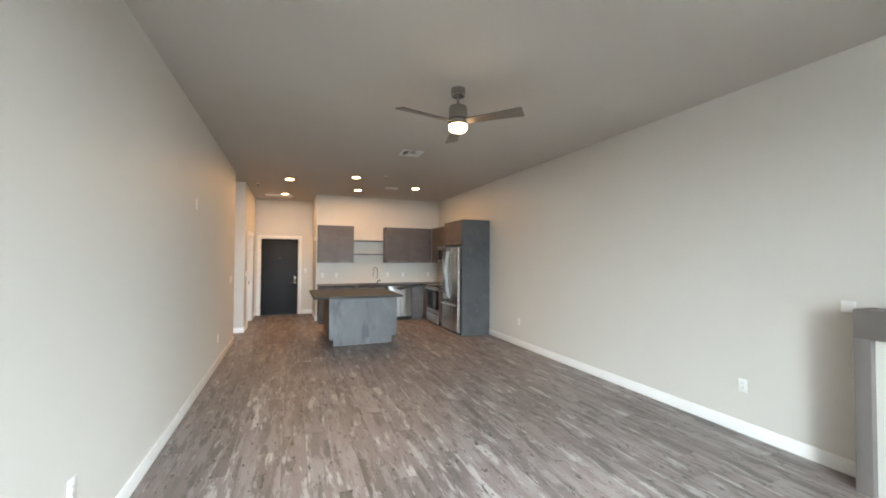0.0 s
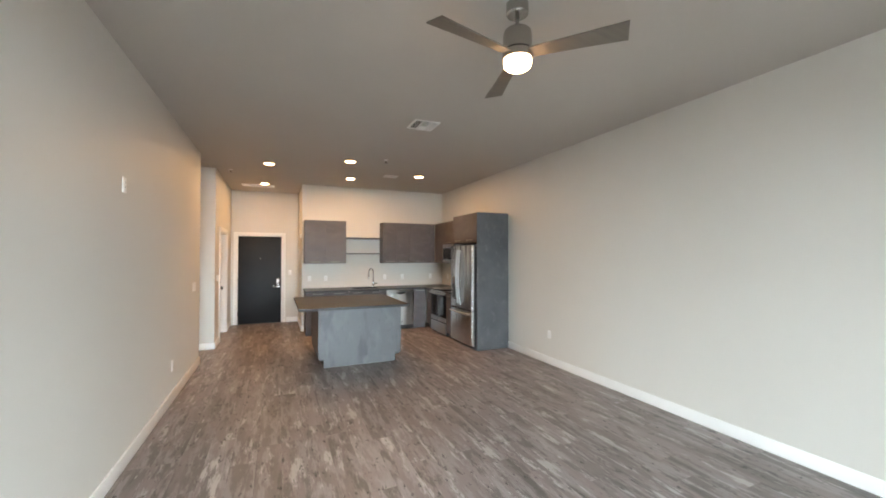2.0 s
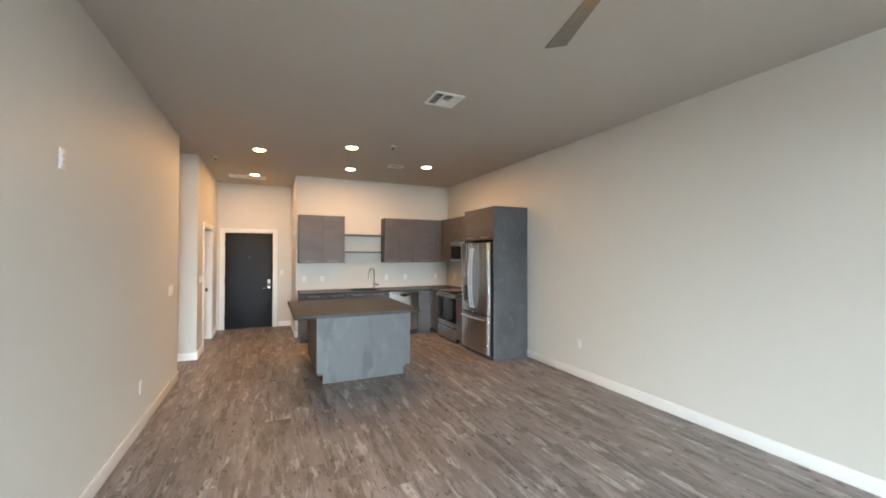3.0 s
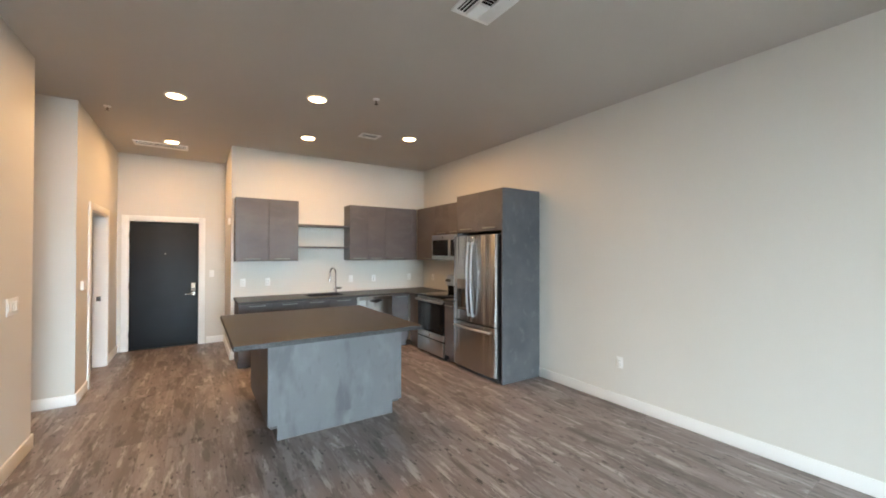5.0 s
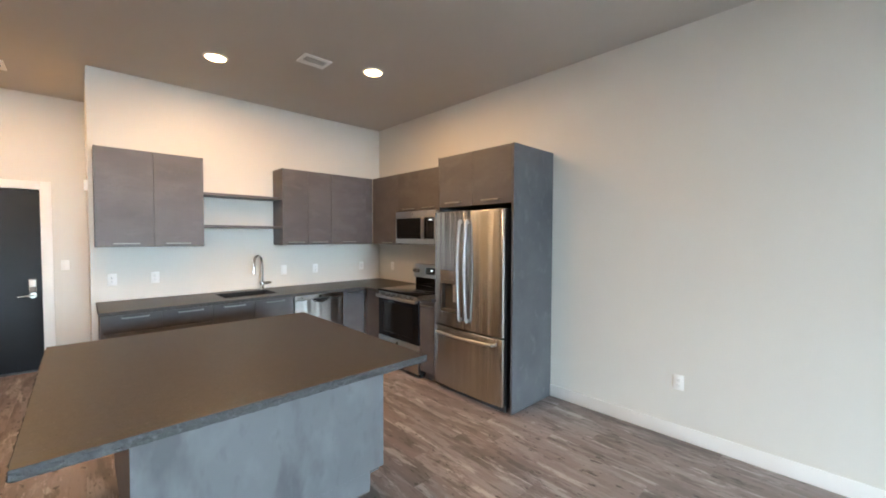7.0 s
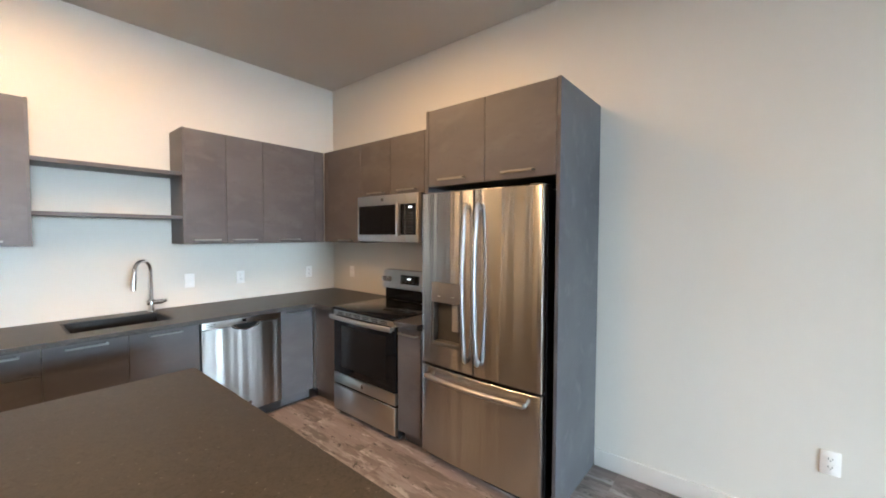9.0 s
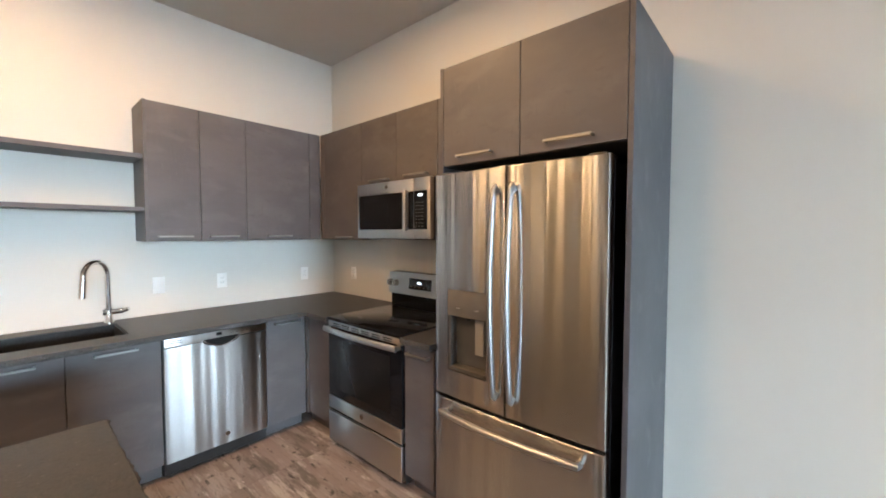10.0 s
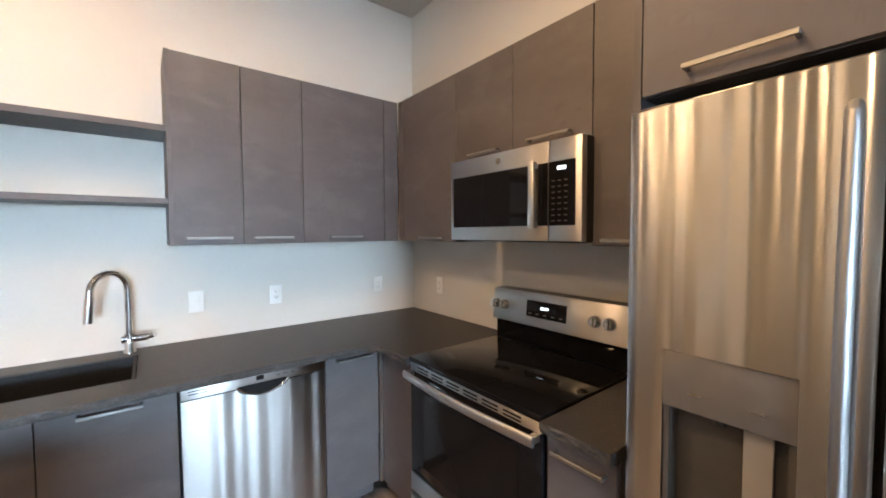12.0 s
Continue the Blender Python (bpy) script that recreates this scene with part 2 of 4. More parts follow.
def part(name, bm, material, parent, label="", smooth=True):
    """Links a bmesh, in world coordinates, as one mesh under a thing or under a part."""
    o = ORIGIN[parent]
    bmesh.ops.translate(bm, vec=-o, verts=list(bm.verts))
    ob = new(name, finish(name, bm, material, smooth))
    ob.parent = parent
    ORIGIN[ob] = o
    return tagged(ob, label) if label else ob


def solid(name, bm, material, label, category, group="", kind="", smooth=True):
    """A top-level thing, or piece of the setting, that is one mesh in world coordinates."""
    ob = new(name, finish(name, bm, material, smooth))
    ORIGIN[ob] = Vector((0, 0, 0))
    return tagged(ob, label, category, group, kind)


# ---- the setting ----
LEFT, RIGHT, HALL, BACK, ENTRY, KSIDE, HIGH = -1.278, 3.475, -1.21, 9.13, 10.515, 0.247, 3.11
REC0, REC1, FAR = 7.13, 8.10, -2.75
STRUCT = dict(kind="structure")


def wall(name, *dims, label="light greige painted drywall with fine texture"):
    return solid(name, boxes(*dims), WALL, label, "wall", smooth=False, **STRUCT)


wall("wall_west", (LEFT - 0.14, SOUTH, 0, LEFT, REC0, HIGH))
wall("wall_recess_south", (FAR, REC0 - 0.14, 0, LEFT - 0.14, REC0, HIGH))
wall("wall_recess_end", (FAR - 0.14, REC0 - 0.14, 0, FAR, ENTRY, HIGH))
wall("wall_recess_north", (FAR, REC1, 0, HALL, REC1 + 0.14, HIGH))
DW0, DW1, DWH = 8.70, 9.70, 2.05
wall("wall_hall", (HALL - 0.14, REC1 + 0.14, 0, HALL, DW0, HIGH), (HALL - 0.14, DW1, 0, HALL, ENTRY, HIGH), (HALL - 0.14, DW0, DWH, HALL, DW1, HIGH))
D0, D1, DH = -1.062, -0.143, 2.045
wall("wall_north", (FAR - 0.14, ENTRY, 0, D0 - 0.03, ENTRY + 0.16, HIGH), (D1 + 0.03, ENTRY, 0, RIGHT + 0.14, ENTRY + 0.16, HIGH), (D0 - 0.03, ENTRY, DH + 0.03, D1 + 0.03, ENTRY + 0.16, HIGH),
     (D0 - 0.03, ENTRY + 0.12, 0, D1 + 0.03, ENTRY + 0.16, DH + 0.03))
wall("wall_kitchen_side", (KSIDE, BACK, 0, KSIDE + 0.14, ENTRY, HIGH))
wall("wall_kitchen", (KSIDE + 0.14, BACK, 0, RIGHT, BACK + 0.14, HIGH))
wall("wall_east", (RIGHT, SOUTH, 0, RIGHT + 0.14, ENTRY, HIGH))
wall("wall_south", (LEFT - 0.14, SOUTH - 0.2, 0, WIN_X0, SOUTH, HIGH), (WIN_X1, SOUTH - 0.2, 0, RIGHT + 0.14, SOUTH, HIGH),
     (WIN_X0, SOUTH - 0.2, WIN_Z1, WIN_X1, SOUTH, HIGH), (WIN_X0, SOUTH - 0.2, 0, WIN_X1, SOUTH, WIN_Z0))
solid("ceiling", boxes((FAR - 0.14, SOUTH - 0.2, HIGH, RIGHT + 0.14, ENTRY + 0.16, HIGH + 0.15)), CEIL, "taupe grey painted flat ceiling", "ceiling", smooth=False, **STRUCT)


def baseboard(x0, y0, x1, y1, nx, ny):
    """A white board along a wall, on the side (nx, ny) of the line."""
    t, h = 0.014, 0.112
    bm = boxes((min(x0, x1, x0 + nx * t), min(y0, y1, y0 + ny * t), 0.0, max(x0, x1, x0 + nx * t), max(y0, y1, y0 + ny * t), h), bevel=0.004)
    solid("baseboard", bm, TRIM, "white painted flat baseboard", "baseboard", **STRUCT)


baseboard(LEFT, SOUTH, LEFT, REC0 + 0.012, 1, 0)
baseboard(RIGHT, SOUTH, RIGHT, -0.62, -1, 0)
baseboard(RIGHT, 0.65, RIGHT, 6.195, -1, 0)
baseboard(FAR, REC1, HALL + 0.012, REC1, 0, -1)
baseboard(FAR, REC0, LEFT, REC0, 0, 1)
baseboard(HALL, REC1, HALL, DW0 - 0.095, 1, 0)
baseboard(HALL, DW1 + 0.095, HALL, ENTRY, 1, 0)
baseboard(D1 + 0.115, ENTRY, KSIDE, ENTRY, 0, -1)
baseboard(KSIDE, BACK, KSIDE, ENTRY, -1, 0)
baseboard(KSIDE - 0.012, BACK, 0.29, BACK, 0, -1)

# entry door
entry = thing("door_1", ((D0 + D1) / 2, ENTRY, 0), "closed black entry door in white casing", "door", **STRUCT)
part("casing", boxes((D0 - 0.095, ENTRY - 0.018, 0, D0 - 0.008, ENTRY, DH + 0.095), (D1 + 0.008, ENTRY - 0.018, 0, D1 + 0.095, ENTRY, DH + 0.095), (D0 - 0.008, ENTRY - 0.018, DH + 0.008, D1 + 0.008, ENTRY, DH + 0.095), bevel=0.003), TRIM, entry, "white painted flat casing")
part("jamb", boxes((D0 - 0.03, ENTRY, 0, D0 - 0.003, ENTRY + 0.11, DH + 0.03), (D1 + 0.003, ENTRY, 0, D1 + 0.03, ENTRY + 0.11, DH + 0.03), (D0 - 0.003, ENTRY, DH + 0.003, D1 + 0.003, ENTRY + 0.11, DH + 0.03)), TRIM, entry, "white painted jamb")
leaf = part("door_leaf", boxes((D0, ENTRY + 0.012, 0.008, D1, ENTRY + 0.056, DH), bevel=0.002), DOOR_PAINT, entry, "smooth black slab")
part("threshold", boxes((D0, ENTRY - 0.02, 0, D1, ENTRY + 0.01, 0.012), bevel=0.003), BLACK, entry)
for hz in (0.25, 1.02, 1.82):
    bm = bmesh.new()
    add_cyl(bm, (D0 - 0.003, ENTRY + 0.006, hz - 0.05), (D0 - 0.003, ENTRY + 0.006, hz + 0.05), 0.007, n=12)
    part("hinge", bm, NICKEL, entry)
lx = -0.215
part("lock_plate", boxes((lx - 0.033, ENTRY - 0.010, 0.895, lx + 0.033, ENTRY + 0.012, 1.048), bevel=0.006), NICKEL, leaf, "satin nickel electronic lock plate")
part("keypad", boxes((lx - 0.026, ENTRY - 0.022, 0.960, lx + 0.026, ENTRY - 0.010, 1.038), bevel=0.005), PLATE, leaf)
part("rose", add_cyl(bmesh.new(), (lx, ENTRY + 0.012, 0.862), (lx, ENTRY - 0.012, 0.862), 0.032), NICKEL, leaf)
bm = tube([(lx, ENTRY - 0.01, 0.862), (lx, ENTRY - 0.05, 0.862), (lx - 0.02, ENTRY - 0.056, 0.862), (lx - 0.115, ENTRY - 0.056, 0.857)], 0.010, n=12)
part("lever", bm, NICKEL, leaf)
part("peephole", add_cyl(bmesh.new(), (-0.6, ENTRY + 0.014, 1.53), (-0.6, ENTRY + 0.007, 1.53), 0.009, n=16), PULL, leaf)

# doorway to the side room
side = thing("door_2", (HALL, (DW0 + DW1) / 2, 0), "open doorway with white casing and jamb", "door", **STRUCT)
part("casing", boxes((HALL, DW0 - 0.09, 0, HALL + 0.018, DW0 + 0.004, DWH + 0.085), (HALL, DW1 - 0.004, 0, HALL + 0.018, DW1 + 0.09, DWH + 0.085), (HALL, DW0 + 0.004, DWH - 0.004, HALL + 0.018, DW1 - 0.004, DWH + 0.085), bevel=0.003), TRIM, side, "white painted flat casing")
part("jamb", boxes((HALL - 0.14, DW0, 0, HALL, DW0 + 0.02, DWH), (HALL - 0.14, DW1 - 0.02, 0, HALL, DW1, DWH), (HALL - 0.14, DW0 + 0.02, DWH - 0.02, HALL, DW1 - 0.02, DWH)), TRIM, side, "white painted jamb")
part("strike_plate", boxes((HALL - 0.10, DW1 - 0.022, 0.89, HALL - 0.055, DW1 - 0.0195, 0.955)), NICKEL, side)

# window behind the walk
win = thing("window_1", ((WIN_X0 + WIN_X1) / 2, SOUTH, WIN_Z0), "wide white framed window of three lights", "window", **STRUCT)
fx = [WIN_X0, WIN_X0 + (WIN_X1 - WIN_X0) / 3, WIN_X0 + 2 * (WIN_X1 - WIN_X0) / 3, WIN_X1]
part("window_frame", boxes((WIN_X0, SOUTH - 0.1, WIN_Z0, WIN_X1, SOUTH - 0.03, WIN_Z0 + 0.06), (WIN_X0, SOUTH - 0.1, WIN_Z1 - 0.06, WIN_X1, SOUTH - 0.03, WIN_Z1),
     *[(x - 0.035, SOUTH - 0.1, WIN_Z0 + 0.06, x + 0.035, SOUTH - 0.03, WIN_Z1 - 0.06) for x in (fx[0] + 0.035, fx[1], fx[2], fx[3] - 0.035)]), TRIM, win, "white frame")
for a, b in zip(fx, fx[1:]):
    p = part("pane", boxes((a + 0.036, SOUTH - 0.07, WIN_Z0 + 0.06, b - 0.036, SOUTH - 0.064, WIN_Z1 - 0.06)), PANE, win, "clear glass")
    p.visible_shadow = False


# ---- kitchen cabinets ----
def front(facing, f, a0, a1, z0, z1, t0, t1):
    """A box on a cabinet's front plane f: along a0..a1, up z0..z1, from t0 behind to t1 before the plane."""
    return (a0, f - t1, z0, a1, f - t0, z1) if facing == "y" else (f - t1, a0, z0, f - t0, a1, z1)


def bar_handle(facing, f, a0, a1, z, parent):
    bm = bmesh.new()
    for d in (front(facing, f, a0, a1, z - 0.006, z + 0.006, 0.024, 0.032), front(facing, f, a0, a0 + 0.010, z - 0.006, z + 0.006, 0.0, 0.026), front(facing, f, a1 - 0.010, a1, z - 0.006, z + 0.006, 0.0, 0.026)):
        add_box(bm, *d)
    bmesh.ops.bevel(bm, geom=list(bm.edges), offset=0.0015, segments=1, affect="EDGES")
    part("handle", bm, PULL, parent, "satin nickel bar handle")


def cabinet(facing, f, a0, a1, depth, z0, z1, doors, label, group, toe=0.0, name="wall_cabinet", ends=(0, 0)):
    """A frameless cabinet; doors: (a0, a1, z0, z1, handle or None); ends: whether an end panel closes that side."""
    t = 0.019
    at = ((a0 + a1) / 2, f + t + depth / 2, z0 - toe) if facing == "y" else (f + t + depth / 2, (a0 + a1) / 2, z0 - toe)
    cab = thing(name, at, label, "cabinet", group)
    part("body", boxes(front(facing, f, a0 + 0.001, a1 - 0.001, z0, z1, -(depth + t), -t - 0.002)), CARCASS, cab)
    if toe:
        part("toe_kick", boxes(front(facing, f, a0 + 0.001, a1 - 0.001, z0 - toe, z0, -(depth + t), -0.075)), LAM, cab)
    for i, e in enumerate(ends):
        if e:
            x = (a0 - 0.0005, a0 + 0.018) if i == 0 else (a1 - 0.018, a1 + 0.0005)
            part("end_panel", boxes(front(facing, f, x[0], x[1], z0 - 0.001, z1 + 0.001, -(depth + t), 0.0), bevel=0.001, segments=1), LAM, cab)
    for d0, d1, dz0, dz1, h in doors:
        door = part("door" if dz1 - dz0 > 0.25 else "drawer_front", boxes(front(facing, f, d0 + 0.0018, d1 - 0.0018, dz0 + 0.0015, dz1 - 0.0015, -t, 0.0), bevel=0.0012, segments=1), LAM, cab)
        if h:
            bar_handle(facing, f, *h, door)
    return cab


UB, UT, UF, UD = 1.43, 2.332, 8.824, BACK - 8.824 - 0.019 - 0.002
LB, LT = 0.10, 0.868
UP, LOW = "upper kitchen cabinets", "base kitchen cabinets"
UPL = "dark slate laminate wall cabinet with nickel bar handles"
cabinet("y", UF, 0.280, 1.116, UD, UB, UT, [(0.280, 0.703, UB, UT, (0.40, 0.593, 1.461)), (0.703, 1.116, UB, UT, (0.796, 0.997, 1.461))], "dark slate laminate two-door wall cabinet beside shelves", UP, ends=(1, 1))
cabinet("y", UF, 1.918, 2.536, UD, UB, UT, [(1.933, 2.231, UB, UT, (1.98, 2.176, 1.461)), (2.231, 2.536, UB, UT, (2.278, 2.473, 1.461))], UPL, UP, ends=(1, 0))
cabinet("y", UF, 2.536, 3.157, UD, UB, UT, [(2.536, 3.052, UB, UT, (2.683, 2.882, 1.461)), (3.052, 3.157, UB, UT, None)], "dark slate laminate corner wall cabinet", UP)
XF, XD = 3.159, RIGHT - 3.159 - 0.019 - 0.002
cabinet("x", XF, 8.232, 8.822, XD, UB, UT, [(8.232, 8.76, UB, UT, (8.358, 8.556, 1.452)), (8.76, 8.822, UB, UT, None)], "dark slate laminate corner wall cabinet", UP)
cabinet("x", XF, 7.436, 8.232, XD, 1.842, UT, [(7.832, 8.232, 1.842, UT, (7.905, 8.112, 1.872)), (7.436, 7.832, 1.842, UT, (7.52, 7.731, 1.877))], "short two-door wall cabinet above the microwave", UP)
cabinet("x", XF, 7.142, 7.436, XD, UB, UT, [(7.142, 7.436, UB, UT, (7.20, 7.384, 1.450))], "narrow dark laminate wall cabinet beside the refrigerator", UP)

PF, P0, P1, PT = 2.852, 6.197, 7.138, 2.333
cabinet("x", PF, P0 + 0.021, P1 - 0.021, RIGHT - PF - 0.021, 1.828, PT - 0.002, [(P0 + 0.021, 6.666, 1.828, PT - 0.002, (6.34, 6.541, 1.867)), (6.666, P1 - 0.021, 1.828, PT - 0.002, (6.808, 7.014, 1.867))], "deep two-door cabinet above the refrigerator", UP, name="over_fridge_cabinet")
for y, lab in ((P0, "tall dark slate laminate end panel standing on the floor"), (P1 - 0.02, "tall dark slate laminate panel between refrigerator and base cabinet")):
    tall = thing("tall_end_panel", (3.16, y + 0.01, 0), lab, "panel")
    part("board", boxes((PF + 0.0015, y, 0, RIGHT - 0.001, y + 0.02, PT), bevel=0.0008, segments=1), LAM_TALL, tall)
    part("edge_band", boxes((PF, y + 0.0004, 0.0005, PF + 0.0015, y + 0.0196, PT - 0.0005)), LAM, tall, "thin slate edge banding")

BF, BD = 8.503, BACK - 8.503 - 0.022
BASE = "dark slate laminate base cabinet with nickel bar handles"
for a0, a1, h, e in ((0.293, 0.712, (0.426, 0.619), (1, 0)), (0.712, 1.116, (0.831, 1.032), (0, 0))):
    cabinet("y", BF, a0, a1, BD, LB, LT, [(a0, a1, 0.70, LT - 0.012, (*h, 0.829)), (a0, a1, LB, 0.70, None)], "dark slate laminate base cabinet with top drawer", LOW, LB, "base_cabinet", e)
cabinet("y", BF, 1.116, 1.911, BD, LB, 0.66, [(1.116, 1.506, LB, LT - 0.012, (1.21, 1.405, 0.829)), (1.506, 1.911, LB, LT - 0.012, (1.614, 1.802, 0.829))], "dark slate laminate two-door sink cabinet", LOW, LB, "sink_cabinet")
cabinet("y", BF, 2.521, 2.821, BD, LB, LT, [(2.521, 2.821, LB, LT - 0.012, (2.581, 2.776, 0.829))], BASE, LOW, LB, "base_cabinet")
RF = 2.842
solid("corner_filler_panel", boxes((RF, 8.132, LB, RF + 0.019, BF - 0.002, LT)), LAM, "dark slate laminate corner filler panel", "panel")
solid("corner_post", boxes((2.823, 8.488, LB, 2.840, BF, LT - 0.004), bevel=0.001, segments=1), STEEL_FLAT, "slim pale metal corner strip between base cabinets", "trim")
solid("corner_toe_kick", boxes((RF + 0.06, 8.132, 0, RF + 0.075, BF + 0.06, LB)), LAM, "dark laminate toe kick board", "toe kick")
cabinet("x", RF - 0.04, 7.140, 7.366, RIGHT - RF + 0.018, LB, LT, [(7.140, 7.366, LB, LT - 0.012, (7.165, 7.335, 0.815))], "narrow dark laminate base cabinet beside the range", LOW, LB, "base_cabinet")

# open shelves
for z, t in ((1.961, 0.028), (1.624, 0.026)):
    solid("wall_shelf", boxes((1.117, 8.85, z, 1.917, BACK - 0.001, z + t), bevel=0.001, segments=1), LAM, "dark slate laminate open shelf between wall cabinets", "shelf", "open shelves")


# ---- stone tops ----
def rough_edge(points, z0, z1, seed, depth=1.0):
    """A chiselled stone edge along points (the outer side is to the right of the way)."""
    bm = bmesh.new()
    cols = []
    rows = 6
    for (xa, ya), (xb, yb) in zip(points, points[1:]):
        a, b = Vector((xa, ya, 0)), Vector((xb, yb, 0))
        n = max(2, int((b - a).length / 0.007))
        out = Vector(((b - a).y, -(b - a).x, 0)).normalized()
        for i in range(n + 1):
            p = a.lerp(b, i / n)
            col = []
            for k in range(rows):
                v = k / (rows - 1)
                q = Vector((p.x * 34 + seed, p.y * 34, v * 2.6))
                push = 0.0 if k == 0 else depth * (0.011 * (0.4 + noise.noise(q)) + 0.006 * noise.noise(q * 2.7) - (0.003 if k == rows - 1 else 0))
                col.append(bm.verts.new(p + out * max(push, -0.004) + Vector((0, 0, z1 - v * (z1 - z0)))))
            cols.append(col)
    for c, d in zip(cols, cols[1:]):
        for k in range(rows - 1):
            bm.faces.new((c[k], c[k + 1], d[k + 1], d[k]))
    bmesh.ops.recalc_face_normals(bm, faces=list(bm.faces))
    return bm


CT, CU = 0.900, 0.868
SX0, SX1, SY0, SY1 = 1.233, 1.782, 8.60, 8.985
CF, CX = 8.428, 2.768
top = thing("kitchen_worktop", (1.8, 8.8, CU), "dark leathered granite worktop with chiselled front edge", "worktop")
bm = bmesh.new()
gx, gy = (0.283, SX0, SX1, CX - 0.05, CX, RIGHT - 0.001), (8.130, CF - 0.05, CF, SY0, SY1, BACK - 0.001)
grid = {(i, j): bm.verts.new((x, y, CT)) for i, x in enumerate(gx) for j, y in enumerate(gy)}
for i in range(5):
    for j in range(5):
        if (j >= 2 or i == 4) and (i, j) != (1, 3):
            bm.faces.new((grid[i, j], grid[i + 1, j], grid[i + 1, j + 1], grid[i, j + 1]))
bm.faces.new((grid[3, 2], grid[4, 1], grid[4, 2]))
bmesh.ops.delete(bm, geom=[v for v in bm.verts if not v.link_faces], context="VERTS")
rim = bmesh.ops.extrude_face_region(bm, geom=list(bm.faces))
bmesh.ops.translate(bm, vec=(0, 0, CU - CT), verts=[g for g in rim["geom"] if isinstance(g, bmesh.types.BMVert)])
bmesh.ops.recalc_face_normals(bm, faces=list(bm.faces))
part("slab", bm, STONE, top, smooth=False)
part("chiselled_edge", rough_edge([(0.283, BACK - 0.002), (0.283, CF), (CX - 0.05, CF), (CX, CF - 0.05), (CX, 8.130)], CU, CT, 3.0, 0.55), STONE_EDGE, top, "rough chiselled stone edge")
small = thing("small_worktop", (3.1, 7.25, CU), "small dark granite worktop between range and refrigerator", "worktop")
part("slab", boxes((CX, 7.140, CU, RIGHT - 0.001, 7.368, CT)), STONE, small, smooth=False)
part("chiselled_edge", rough_edge([(CX, 7.368), (CX, 7.140)], CU, CT, 9.0, 0.55), STONE_EDGE, small, "rough chiselled stone edge")

# sink
sink = thing("kitchen_sink", (1.5, 8.79, 0.68), "black composite undermount single-bowl sink", "sink")
b0, b1, c0, c1, sd, w = SX0 + 0.004, SX1 - 0.004, SY0 + 0.004, SY1 - 0.004, 0.685, 0.012
part("bowl", boxes((b0, c0, sd, b1, c1, sd + w), (b0, c0, sd + w, b0 + w, c1, CT - 0.002), (b1 - w, c0, sd + w, b1, c1, CT - 0.002), (b0 + w, c0, sd + w, b1 - w, c0 + w, CT - 0.002), (b0 + w, c1 - w, sd + w, b1 - w, c1, CT - 0.002)), SINK, sink, smooth=False)
part("drain", lathe([(0.0, 0.006), (0.035, 0.006), (0.045, 0.001), (0.045, 0.0), (0.0, 0.0)], (1.5, 8.80, sd + w)), CHROME, sink)

# faucet
FX, FY = 1.752, 9.045
fau = thing("kitchen_faucet", (FX, FY, CT), "polished chrome gooseneck pull-down faucet behind the sink", "faucet")
part("base", lathe([(0.0, 0.10), (0.021, 0.10), (0.022, 0.02), (0.027, 0.012), (0.027, 0.0), (0.0, 0.0)], (FX, FY, CT)), CHROME, fau)
dx, dy, R = -0.72, -0.69, 0.088
arc = [(FX, FY, CT + 0.08), (FX, FY, CT + 0.2)] + [(FX + dx * R * (1 - math.cos(a)), FY + dy * R * (1 - math.cos(a)), CT + 0.315 + R * math.sin(a)) for a in [i * math.pi / 20 for i in range(0, 20)]]
end = (FX + dx * 2 * R * 1.0, FY + dy * 2 * R * 1.0, CT + 0.30)
part("spout", tube(arc + [end], 0.0150, n=18, side=(0.69, -0.72, 0.0)), CHROME, fau)
part("spray_head", tube([end, (end[0] + dx * 0.006, end[1] + dy * 0.006, end[2] - 0.05), (end[0] + dx * 0.012, end[1] + dy * 0.012, end[2] - 0.11)], 0.0185, n=18, side=(0.69, -0.72, 0.0)), CHROME, fau)
part("handle_barrel", add_cyl(bmesh.new(), (FX - 0.03, FY, CT + 0.072), (FX + 0.072, FY, CT + 0.072), 0.019), CHROME, fau)
part("lever", tube([(FX + 0.070, FY, CT + 0.072), (FX + 0.082, FY - 0.004, CT + 0.075), (FX + 0.100, FY - 0.016, CT + 0.082)], 0.016, 0.014), CHROME, fau)

# ---- island ----
isl = thing("kitchen_island", (0.92, 6.75, 0), "grey concrete-look laminate island with overhanging dark granite top", "kitchen island")
IX0, IX1, IY0, IY1 = 0.312, 1.520, 6.185, 7.32
part("front_panel", boxes((IX0, IY0, 0.128, IX1, IY0 + 0.02, 0.868), bevel=0.001, segments=1), LAM_ISLAND, isl, "grey concrete-look panel")
part("toe_panel", boxes((0.388, IY0 + 0.012, 0.0, 1.430, IY0 + 0.02, 0.128)), LAM_ISLAND, isl)
part("floor_strip", boxes((0.388, IY0 + 0.007, 0.0, 1.430, IY0 + 0.012, 0.003)), TAUPE, isl, "thin caulk line at the floor")
part("side_panel", boxes((IX0, IY0 + 0.021, 0.128, IX0 + 0.02, IY1, 0.868), bevel=0.001, segments=1), LAM, isl)
part("side_panel", boxes((IX1 - 0.02, IY0 + 0.021, 0.128, IX1, IY1, 0.868), bevel=0.001, segments=1), LAM, isl)
part("body", boxes((IX0 + 0.021, IY0 + 0.021, 0.10, IX1 - 0.021, IY1 - 0.02, 0.868), (0.388, IY0 + 0.021, 0.0, 1.430, IY1 - 0.08, 0.10)), CARCASS, isl)
